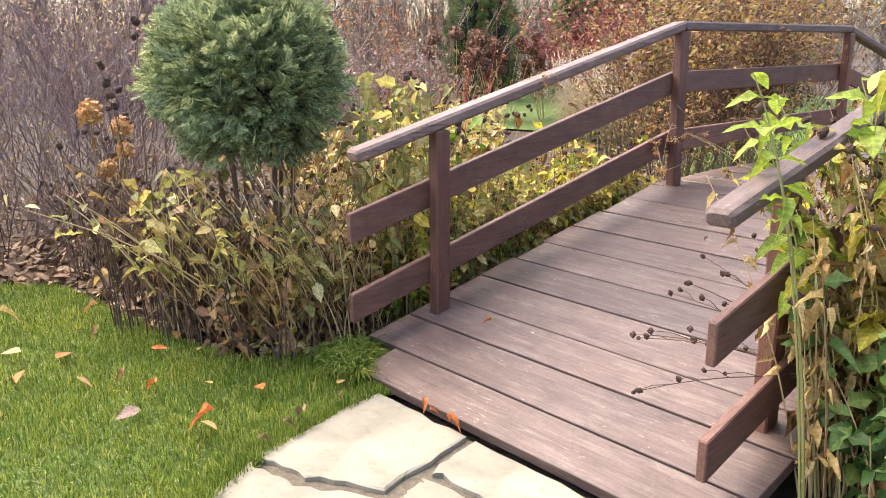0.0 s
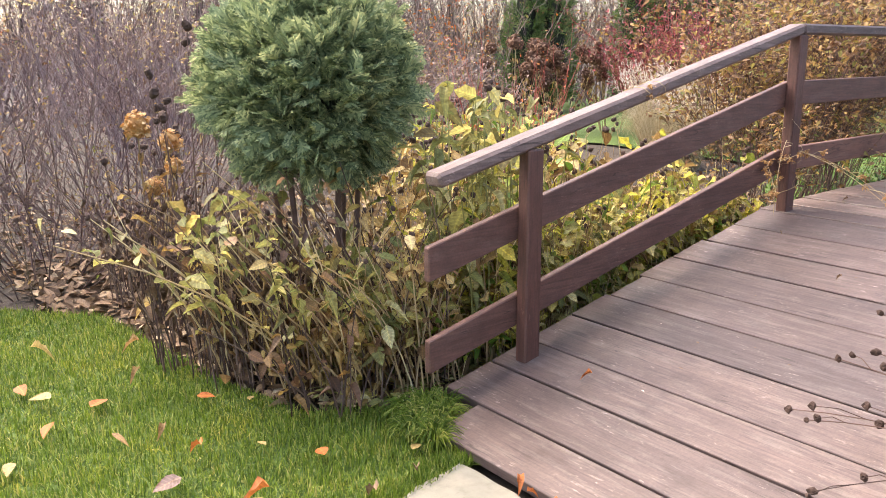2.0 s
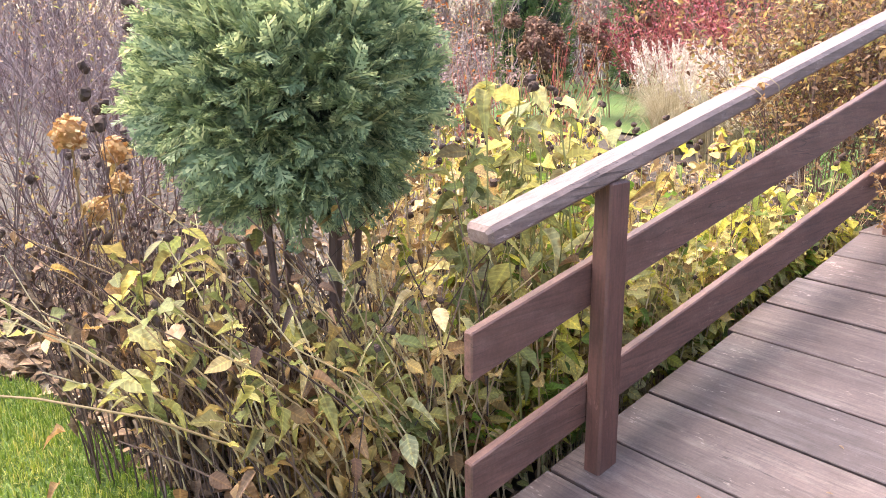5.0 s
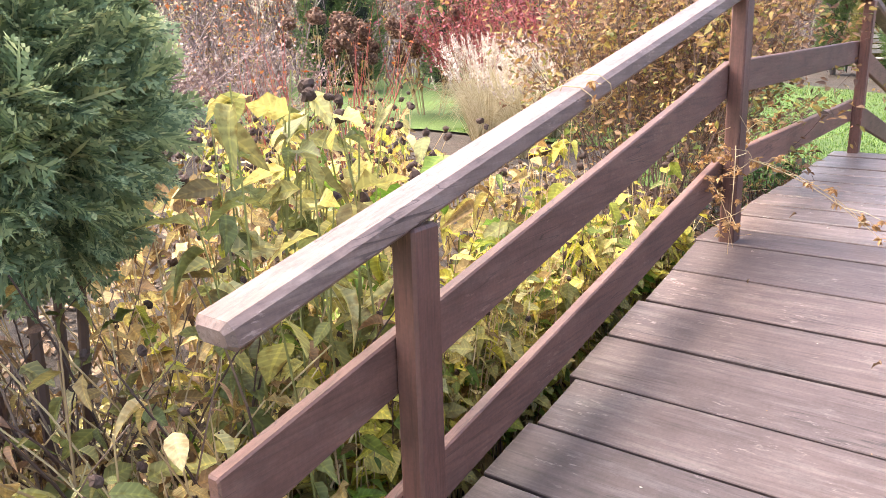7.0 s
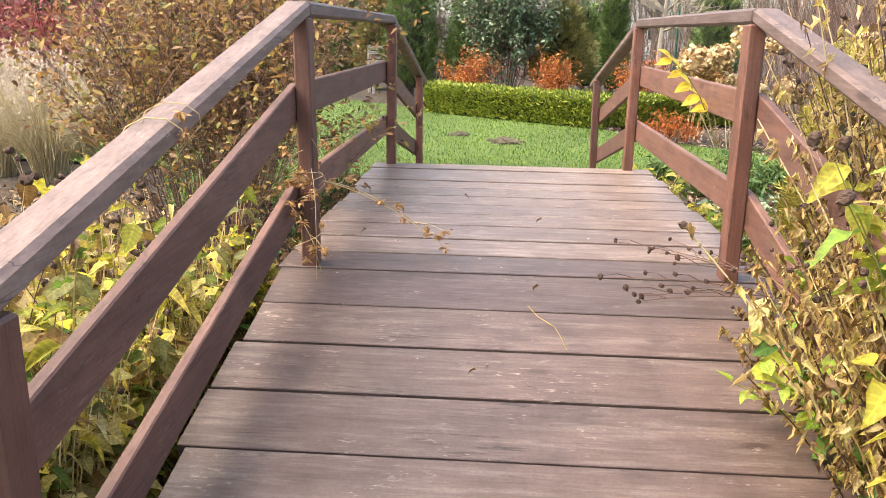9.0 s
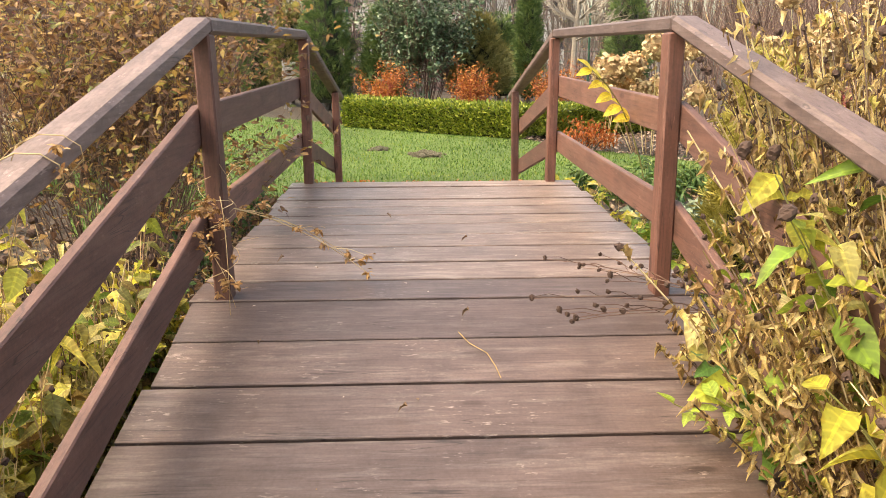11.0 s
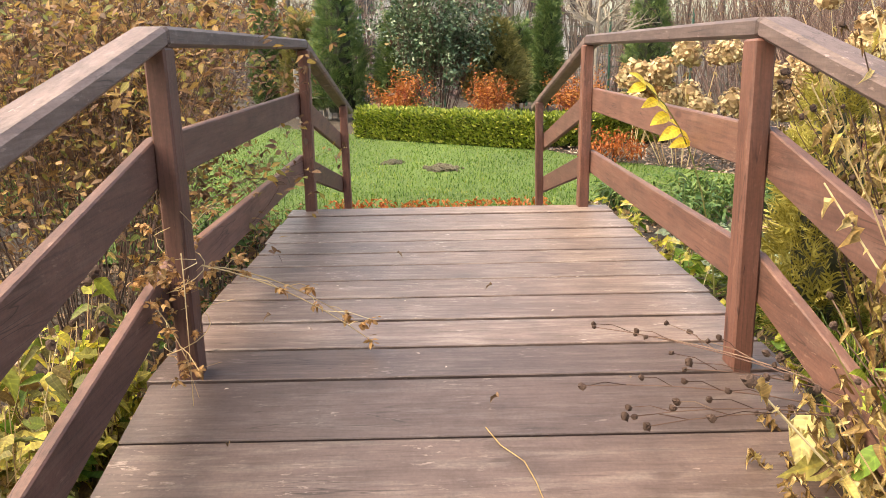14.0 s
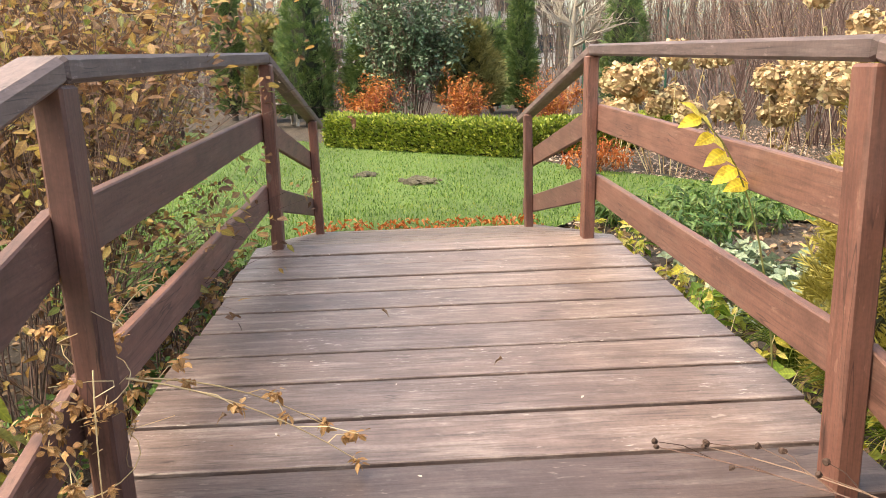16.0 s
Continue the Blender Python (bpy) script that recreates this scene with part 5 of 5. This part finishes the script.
vine("dry vine with papery cases wound round the railing post", coil(5.3, 2.735, 0.5, 0.92, 0.062, 2.5), 8, 16)
vine("dry vine hanging beside the railing post", bezier((5.2, 2.7, 0.86), (5.02, 2.64, 0.8), (5.06, 2.66, 0.5), 12), 13, 8)
vine("dry vine along the level railing board", bezier((5.34, 2.73, 0.86), (5.55, 2.72, 0.95), (5.75, 2.72, 0.86), 12), 14, 7)
vine("dry bindweed twisted round the sloping handrail", [(4.02 + 0.011 * i, 2.755 + 0.06 * math.cos(i * 0.7), 1.105 + 0.0025 * i + 0.045 * math.sin(i * 0.7)) for i in range(20)], 9, 4)

# yellow sprig that leans in over the level railing
sprig = thing("leafy_sprig", "bare twig with bright yellow leaves beside the railing", "plant", (5.95, 1.0, 0.0))
_c = Cloud()
_pts = bezier((0, 0, -0.05), (0.1, 0.0, 1.0), (-0.22, 0.38, 1.24), 10)
_c.tube(_pts, 0.004, 0.0018, 5)
piece("twig", _c.mesh("twig"), M_GREENSTALK, sprig)
g = np.random.default_rng(31)
for k in range(10):
    _c = Cloud()
    p = _pts[9] - (_pts[9] - _pts[7]) * (k // 2) / 3.0
    b = (_pts[9] - _pts[7]) / np.linalg.norm(_pts[9] - _pts[7])
    d = b * 0.5 + np.array([-0.35, 0.55, 0.55 * (-1) ** k]) + g.normal(0, 0.15, 3)
    _c.stamp(LEAF, [p], turns([d], np.array([0.8])), np.array([0.08 * g.uniform(0.8, 1.2)]))
    piece("leaf", _c.mesh("leaf"), M_GOLDLEAF, sprig)

# golden feathery growth outside the right railing
conifer("golden_conifer", "small upright golden-green feathery conifer", (6.65, 0.28, 0), 0.27, 1.3, 1500, 0.11, M_GOLD, 193, 0.05, 2, "shrub")
perennial("feathery_perennial", "golden feathery plumes outside the railing end", (3.62, 0.8, 0), 0.12, 1.2, 12, M_GOLD, M_STALK, SLIM, 0.05, 60, 0.0, 0.01, 0.25, 0.45, (0, 0.04), 194, thick=0.002)

# bed beyond the right railing
for k, (x, y, h) in enumerate([(9.7, 0.15, 0.32), (10.0, -0.25, 0.4), (9.4, -0.1, 0.3), (10.2, 0.3, 0.3), (9.9, -0.7, 0.34)]):
    perennial("green_perennial", "fresh green feathery perennial clump", (x, y, 0), 0.22, h, 40, M_GREEN, M_GREENSTALK, SLIM, 0.09, 10, 0, 0.01, 0.35, 0.1, (0, 0), 280 + k, thick=0.002)
for k in range(16):
    x, y = 7.7 + 0.25 * (k % 6) + 0.07 * (k // 6), 0.25 - 0.33 * (k // 6) - 0.1 * (k % 2)
    perennial("lambs_ear", "rosette of silvery green woolly leaves", (x, y, 0), 0.12, 0.11, 16, M_SAGE, M_GREENSTALK, BROAD, 0.12, 3, 0, 0.01, 0.8, 0.3, (0, 0), 300 + k, thick=0.002)
for k, (x, y) in enumerate([(5.9, 0.85), (6.4, 0.9), (6.9, 0.85), (7.4, 0.8), (7.9, 0.8), (8.4, 0.85), (9.0, 0.8)]):
    perennial("leafy_groundcover", "yellow and green lobed leaves under the railing", (x, y, 0), 0.22, 0.34, 18, M_LIME if k % 2 else M_YELLOW, M_STALK, BROAD, 0.085, 8, 0, 0.01, 0.5, 0.1, (0, 0), 320 + k)
for k, (x, y) in enumerate([(6.1, 0.4), (6.6, 0.3), (7.1, 0.35)]):
    fountain_grass((x, y, 0), 0.4, 0.4, 260, 0, 330 + k, "tuft of fresh green arching grass", M_GRASS)
for k, (x, y, n, h0, h1) in enumerate([(12.9, -1.0, 16, 0.7, 1.4), (12.3, -2.0, 15, 0.7, 1.5), (11.7, -2.9, 13, 0.8, 1.65), (13.6, -0.5, 8, 0.8, 1.2), (11.0, -3.8, 10, 0.8, 1.7), (13.0, -3.2, 12, 1.1, 1.85)]):
    hydrangea((x, y, 0), int(n * 0.7), 0.72, h0 - 0.1, h1 + 0.05, 340 + k, M_AMBER if k == 3 else M_BLOOM, big=0.175)
shrub("barberry", "low barberry with dark red leaves in the mulch", (10.6, -2.5, 0), 0.5, 0.85, 40, M_REDTWIG, M_BURGUNDY, 0.035, 4, SMALL, 2, 4, 350, 0.005, 0.4, 0.9)
shrub("rust_shrub", "small shrub with curled rusty leaves in the mulch bed", (13.0, -0.15, 0), 0.28, 0.45, 26, M_DARKSTALK, M_RUST, 0.05, 4, CURL, 1, 4, 351, 0.004, 0.4, 0.9)
for k, (x, y) in enumerate([(13.6, -4.6), (15.0, -3.8), (16.6, -5.2), (15.6, -6.4), (17.8, -3.6), (12.6, -6.0), (19.0, -5.0), (18.0, -7.0)]):
    shrub("bare_thicket", "tall thicket of reddish-brown bare twigs", (x, y, 0), 1.0, 2.9, 60, M_PURPLETWIG, M_BROWN, 0.03, 1, SMALL, 2, 3, 360 + k, 0.009, 0.28, 0.8)
for k, (x, y) in enumerate([(7.0, -1.3), (6.0, -1.0), (8.2, -2.2)]):
    perennial("withered_perennial", "ochre withered stems in the bed", (x, y, 0), 0.4, 1.3, 50, M_DRY, M_STALK, CURL, 0.07, 12, 0.3, 0.015, 0.25, 0.1, (0, 0), 370 + k)

# ---- far side of the lawn ----
def hedge(at, length, depth, height, yaw, n, seed):
    g = np.random.default_rng(seed)
    ob = thing("box_hedge", "low clipped box hedge with yellow-green tips", "hedge", at)
    ob.rotation_euler = (0, 0, yaw)
    # near-black box behind the leaves, in place of the hedge's inner shade
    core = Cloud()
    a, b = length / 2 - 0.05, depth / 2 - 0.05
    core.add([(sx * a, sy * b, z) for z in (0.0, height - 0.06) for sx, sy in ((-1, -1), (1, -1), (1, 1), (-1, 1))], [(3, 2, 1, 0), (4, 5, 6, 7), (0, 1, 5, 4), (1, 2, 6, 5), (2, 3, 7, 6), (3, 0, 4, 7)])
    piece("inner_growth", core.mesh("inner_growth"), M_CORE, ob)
    x, y, z = g.uniform(-length / 2, length / 2, n), g.uniform(-depth / 2, depth / 2, n), g.uniform(0, height, n)
    face = g.uniform(0, 1, n)
    jit = g.normal(0, 0.026, n)
    front, top = face < 0.55, (face >= 0.55) & (face < 0.85)
    y[front] = -depth / 2 + jit[front]
    z[top] = height + jit[top] * 0.8 + 0.012 * np.sin(x[top] * 7)
    ends = face >= 0.85
    x[ends] = np.sign(x[ends]) * length / 2 + jit[ends]
    d = rand_dirs(g, n, 0.0, 1.0) + np.stack([np.zeros(n), -1.0 * front, 0.3 + 0.7 * top], 1)
    c = Cloud()
    c.stamp(SMALL, np.stack([x, y, z], 1), turns(d, g.uniform(-1.5, 1.5, n)), 0.062 * g.uniform(0.6, 1.2, n))
    piece("leaves", c.mesh("leaves"), M_BOX, ob, "", "stuff")
    return ob


hedge((15.6, 1.8, -0.02), 3.4, 0.5, 0.44, math.atan2(3.2 - 0.5, 16.8 - 14.75) + math.pi, 13000, 1)
hedge((15.25, -0.75, -0.02), 2.1, 0.5, 0.42, math.atan2(1.9, -0.7) - math.pi, 9000, 2)
for k, (x, y) in enumerate([(17.6, 2.65), (17.3, 1.05), (17.2, -0.45)]):
    shrub("orange_spirea", "compact shrub with glowing orange autumn leaves", (x, y, 0), 0.34, 0.85, 26, M_REDTWIG, M_ORANGE, 0.05, 5, SMALL, 2, 4, 400 + k, 0.005, 0.3, 0.5)
for k, (x, y, r, h, m) in enumerate([(20.5, 4.0, 0.62, 3.0, M_CONIFER), (20.5, 2.75, 0.5, 2.15, M_CONIFER), (22.5, 5.9, 0.36, 3.2, M_CONIFER), (22.0, 5.0, 0.5, 2.2, M_OLIVE), (21.5, -0.55, 0.26, 3.1, M_CONIFER), (22.5, -3.1, 0.55, 3.3, M_CONIFER), (22.5, 0.0, 0.5, 2.0, M_CONIFER)]):
    conifer("columnar_thuja", "narrow green columnar thuja", (x, y, 0), r, h, 1600, 0.22, m, 420 + k)
conifer("weeping_conifer", "olive-brown weeping conifer behind the hedge", (20.0, 0.75, 0), 0.7, 1.9, 1700, 0.24, M_OLIVE, 430, 0.3)
shrub("variegated_holly", "upright evergreen with glossy pale-edged leaves", (19.0, 1.95, 0), 0.6, 2.4, 34, M_DARKSTALK, M_IVY, 0.085, 13, SMALL, 2, 5, 431, 0.012, 0.42, 0.75, "tree")
bare_tree("pollard_tree", "small pale-barked tree with bare crooked branches", (19.5, -1.25, 0), 2.5, 0.085, 440, M_PALEBARK, 3, 5, "tree", 0.7)
for k in range(46):
    g = np.random.default_rng(500 + k)
    x, y = 26 + g.uniform(0, 14), -16 + 32 * (k + g.uniform(0, 1)) / 46
    bare_tree("bare_tree", "slender leafless woodland tree", (x, y, 0), g.uniform(5, 8), g.uniform(0.05, 0.14), 500 + k, M_BARK, 3, 3, "tree", 0.12)
for k in range(12):
    g = np.random.default_rng(600 + k)
    bare_tree("bare_tree", "slender leafless woodland tree", (8 + k * 1.6, 22 + g.uniform(0, 8), 0), g.uniform(5, 8), g.uniform(0.05, 0.14), 600 + k, M_BARK, 3, 3, "tree", 0.12)
for k in range(14):
    g = np.random.default_rng(650 + k)
    shrub("woodland_thicket", "grey-brown leafless undergrowth at the wood's edge", (25 + g.uniform(-1, 3), -13 + 2.1 * k, 0), 1.5, 2.2, 30, M_MAUVETWIG if k % 2 else M_BARK, M_BROWN, 0.05, 1, SMALL, 2, 3, 650 + k, 0.011, 0.4, 0.9)


for k in range(26):
    g = np.random.default_rng(950 + k)
    shrub("woodland_thicket", "slender grey upright stems of the leafless wood", (27.5 + g.uniform(0, 4), -15 + 1.25 * k, 0), 1.3, 4.2, 30, (M_BARK, M_PURPLETWIG)[k % 2], M_BROWN, 0.06, 1, SMALL, 2, 3, 950 + k, 0.018, 0.2, 0.5)

# ---- fence, house, bench ----
fence = thing("wire_fence", "green mesh fence on thin posts before the wood", "fence", (24, 0, 0))
for k in range(14):
    _c = Cloud()
    _c.tube([(0, -13 + 2.1 * k, -0.1), (0, -13 + 2.1 * k, 1.0), (0, -13 + 2.1 * k, 2.3)], 0.03, 0.03, 6)
    piece("post", _c.mesh("post"), M_POLE, fence)
_c = Cloud()
for k in range(9):
    _c.tube([(0, -13, 0.15 + 0.25 * k), (0, 0, 0.15 + 0.25 * k), (0, 14.3, 0.15 + 0.25 * k)], 0.004, 0.004, 3)
piece("wires", _c.mesh("wires"), M_POLE, fence)


def solid(c, x0, y0, z0, x1, y1, z1):
    c.add([(x, y, z) for z in (z0, z1) for x, y in ((x0, y0), (x1, y0), (x1, y1), (x0, y1))], [(3, 2, 1, 0), (4, 5, 6, 7), (0, 1, 5, 4), (1, 2, 6, 5), (2, 3, 7, 6), (3, 0, 4, 7)])


def house(at, yaw, w, d, storeys, label):
    ob = thing("house", label, "house", at)
    ob.rotation_euler = (0, 0, yaw)
    h = 2.9 * storeys
    c = Cloud()
    solid(c, 0, -w / 2, -0.1, d, w / 2, h)
    piece("wall", c.mesh("wall"), M_PLASTER, ob)
    c = Cloud()
    c.add([(-0.5, -w / 2 - 0.5, h), (d + 0.5, -w / 2 - 0.5, h), (d + 0.5, w / 2 + 0.5, h), (-0.5, w / 2 + 0.5, h), (d / 2, -w / 2 - 0.5, h + 3.2), (d / 2, w / 2 + 0.5, h + 3.2)], [(3, 2, 1, 0), (0, 4, 5, 3), (2, 5, 4, 1), (0, 1, 4), (2, 3, 5)])
    piece("roof", c.mesh("roof"), M_ROOF, ob)
    for s in range(storeys):
        for k in range(int(w // 3)):
            y = -w / 2 + 1.5 + 3.0 * k
            c = Cloud()
            for a0, b0, a1, b1 in ((y - 0.62, 0.95, y - 0.55, 2.35), (y + 0.55, 0.95, y + 0.62, 2.35), (y - 0.55, 0.95, y + 0.55, 1.02), (y - 0.55, 2.28, y + 0.55, 2.35), (y - 0.03, 1.02, y + 0.03, 2.28)):
                solid(c, -0.06, a0, 2.9 * s + b0, 0.04, a1, 2.9 * s + b1)
            win = piece("window", c.mesh("window"), M_BENCH, ob)
            c = Cloud()
            solid(c, -0.03, y - 0.55, 2.9 * s + 1.02, 0.0, y + 0.55, 2.9 * s + 2.28)
            piece("pane", c.mesh("pane"), M_PANE, win)
    return ob


house((62, -1.0, 0), 0.05, 18, 10, 2, "pale rendered house behind the bare trees")
for k in range(16):
    g = np.random.default_rng(720 + k)
    shrub("woodland_thicket", "hazy grey-mauve leafless thicket beyond the garden", (2 + 1.25 * k, 12.5 + 5.5 * (k % 3) * 0.6 + g.uniform(0, 2), 0), 1.4, 2.9, 26, M_MAUVETWIG, (M_MAUVE, M_BROWN, M_RUST, M_DRY)[k % 4], 0.08, 2, SMALL, 2, 3, 720 + k, 0.012, 0.4, 0.9)

bench = thing("garden_chair", "weathered grey slatted garden chair", "chair", (20.6, 4.62, 0))
bench.rotation_euler = (0, 0, 0.35)
for k in range(5):
    beam("back_slat", (0.12, -0.27, 0.55 + 0.1 * k), (0.12, 0.27, 0.55 + 0.1 * k), 0.02, 0.075, M_BENCH, bench, side=(1, 0, 0))
for k in range(4):
    beam("seat_slat", (-0.35 + 0.12 * k, -0.27, 0.43), (-0.35 + 0.12 * k, 0.27, 0.43), 0.1, 0.025, M_BENCH, bench, side=(1, 0, 0))
for x, h in ((0.14, 1.02), (-0.36, 0.42)):
    for y in (-0.3, 0.3):
        beam("leg", (x, y, -0.03), (x, y, h), 0.06, 0.06, M_BENCH, bench)

# ---- ground litter and small things ----
g = np.random.default_rng(77)


def litter(name, label, box, n, size, material, template, keep, z=-0.035, flat=0.35, category="leaf litter"):
    x, y = g.uniform(box[0], box[2], n), g.uniform(box[1], box[3], n)
    ok = keep(x, y)
    x, y = x[ok], y[ok]
    k = len(x)
    d = np.stack([g.normal(0, 1, k), g.normal(0, 1, k), g.normal(0, flat, k)], 1)
    c = Cloud()
    c.stamp(template, np.stack([x, y, z + g.uniform(0.0, 0.03, k)], 1), turns(d, g.normal(0, 0.5, k)), size * g.uniform(0.5, 1.3, k))
    me = c.mesh(name)
    me.materials.append(material)
    return tagged(new(name, me), label, category, "", "stuff")


litter("leaf_litter", "brown dead leaves on the bed soil", (2.2, 2.85, 9.0, 8.0), 9000, 0.06, M_LITTER, LEAF, lambda x, y: ~inside(x, y, LAWN_NEAR) & ~inside(x, y, LAWN_FAR) & (y > 2.87))
litter("leaf_litter", "brown dead leaves under the right-hand plants", (2.9, -2.0, 10.5, 1.0), 6000, 0.055, M_LITTER, LEAF, lambda x, y: ~inside(x, y, LAWN_FAR))
litter("leaf_litter", "brown oak leaves gathered along the lawn edge", (2.2, 2.9, 3.4, 6.2), 2600, 0.085, M_LITTER, BROAD, lambda x, y: ~inside(x, y, LAWN_NEAR) & (y > 2.92), -0.02)
litter("leaf_litter", "fallen yellow leaves between the perennials", (2.75, 2.95, 5.4, 4.4), 2600, 0.055, M_PALE, BROAD, lambda x, y: ~inside(x, y, LAWN_NEAR), 0.0)
litter("bark_mulch", "mauve-brown bark chips covering the bed", (10.2, -5.0, 17.5, 1.4), 16000, 0.05, M_CHIP, SMALL, lambda x, y: ~inside(x, y, LAWN_FAR), category="mulch")
litter("leaf_litter", "brown leaves along the end of the deck", (10.03, 1.0, 10.5, 3.0), 260, 0.05, M_RUST, CURL, lambda x, y: x > 0, 0.0)

_mound = thing("molehill", "small grey-brown molehill in the lawn", "molehill", (12.6, 1.95, -0.02))
_c = Cloud()
_v, _f = ball_template(5, 8, 0.2, 9)
for k in range(90):
    _q = g.normal(0, 0.09, 2)
    _c.add(_v * g.uniform(0.015, 0.045) + (_q[0], _q[1], max(0.0, 0.055 - 0.3 * (_q[0] ** 2 + _q[1] ** 2) ** 0.5)), _f)
piece("soil_mound", _c.mesh("soil_mound"), M_MOLE, _mound)
copy_thing(_mound, pose(13.25, 2.55, -0.02, 0, 0, 70) @ Matrix.Scale(0.7, 4))


def fallen_leaf(at, size, yaw, material, label, template=CURL, tilt=0.0):
    c = Cloud()
    c.stamp(template, [(0, 0, 0)], turns([(0, 1, 0.05)]), np.array([size]))
    v = c.v[0]
    v[:, 2] -= v[:, 2].min() - 0.002
    v[:, 1] -= size * 0.4
    me = c.mesh("fallen_leaf")
    me.materials.append(material)
    ob = tagged(new("fallen_leaf", me), label, "leaf", "fallen leaves")
    ob.location, ob.rotation_euler = at, (0, tilt, yaw)
    return ob


fallen_leaf((3.42, 2.42, deck_z(3.42) + 0.004), 0.045, 0.4, M_RUST, "small curled rust-red leaf on the deck")
RUSTY, TAN, DULL, PLUM = (M_RUST, "rust-orange fallen leaf"), (M_DRY, "pale tan fallen leaf"), (M_BROWN, "brown curled fallen leaf"), (M_MAUVE, "mauve-brown fallen leaf")
for x, y, size, (m, lab), shape in [(2.0, 4.21, 0.09, TAN, CURL), (1.87, 3.95, 0.09, RUSTY, BROAD), (1.91, 3.79, 0.11, TAN, LEAF), (2.06, 3.62, 0.1, RUSTY, BROAD), (1.87, 3.51, 0.09, RUSTY, LEAF), (2.34, 4.07, 0.08, DULL, CURL),
                                    (2.4, 3.44, 0.07, RUSTY, BROAD), (2.53, 3.31, 0.05, TAN, BROAD), (2.03, 3.27, 0.09, DULL, SLIM), (2.15, 3.22, 0.05, DULL, CURL), (2.19, 3.01, 0.06, RUSTY, CURL), (2.06, 2.89, 0.09, PLUM, LEAF),
                                    (2.52, 2.76, 0.08, RUSTY, LEAF), (2.2, 2.58, 0.09, RUSTY, CURL), (2.22, 2.61, 0.08, TAN, LEAF), (2.78, 2.6, 0.06, TAN, BROAD), (3.05, 2.86, 0.06, TAN, BROAD), (2.61, 3.07, 0.07, DULL, CURL),
                                    (2.54, 4.45, 0.12, TAN, CURL), (2.53, 3.55, 0.08, DULL, BROAD), (1.7, 3.3, 0.07, TAN, LEAF), (2.4, 2.95, 0.05, TAN, SMALL), (1.75, 4.4, 0.08, RUSTY, BROAD), (2.25, 3.75, 0.06, DULL, CURL)]:
    fallen_leaf((x, y, 0.016), size, g.uniform(0, 6.28), m, lab + " on the grass", shape, g.normal(0, 0.25))
for x, y, size in [(2.49, 2.42, 0.07), (2.42, 2.4, 0.05), (2.87, 2.2, 0.05), (2.86, 2.05, 0.05), (2.84, 2.02, 0.06), (2.86, 2.14, 0.04), (2.68, 2.46, 0.05), (2.3, 2.36, 0.05)]:
    fallen_leaf((x, y, 0.009), size, g.uniform(0, 6.28), M_RUST if x > 2.8 else M_LITTER, "withered leaf caught along the flagstone edge", CURL)
_twig = thing("fallen_twig", "thin bleached twig lying on the planks", "twig", (4.9, 1.85, deck_z(4.9)))
_c = Cloud()
_c.tube(np.array([(0.12, 0.08, deck_z(5.02) - deck_z(4.9)), (0.05, 0.05, 0.012), (-0.02, 0.0, 0.006), (-0.08, -0.02, -0.012), (-0.14, -0.03, -0.024)]) + (0, 0, 0.003), 0.0018, 0.0012, 4)
piece("twig_body", _c.mesh("twig_body"), M_DRY, _twig)
for k in range(26):
    x, y = g.uniform(3.1, 7.5), g.uniform(1.3, 2.65)
    fallen_leaf((x, y, deck_z(x) + 0.004), g.uniform(0.008, 0.02), g.uniform(0, 6.28), M_PLUME if k % 2 else M_LITTER, "tiny scrap of dry leaf on the planks", SMALL)
for x, y in [(6.0, 1.85), (5.1, 1.9), (6.5, 2.2), (4.6, 2.1), (4.95, 2.55), (5.7, 2.6)]:
    fallen_leaf((x, y, deck_z(x) + 0.005), g.uniform(0.02, 0.035), g.uniform(0, 6.28), M_LITTER, "tiny shrivelled brown leaf on the planks")
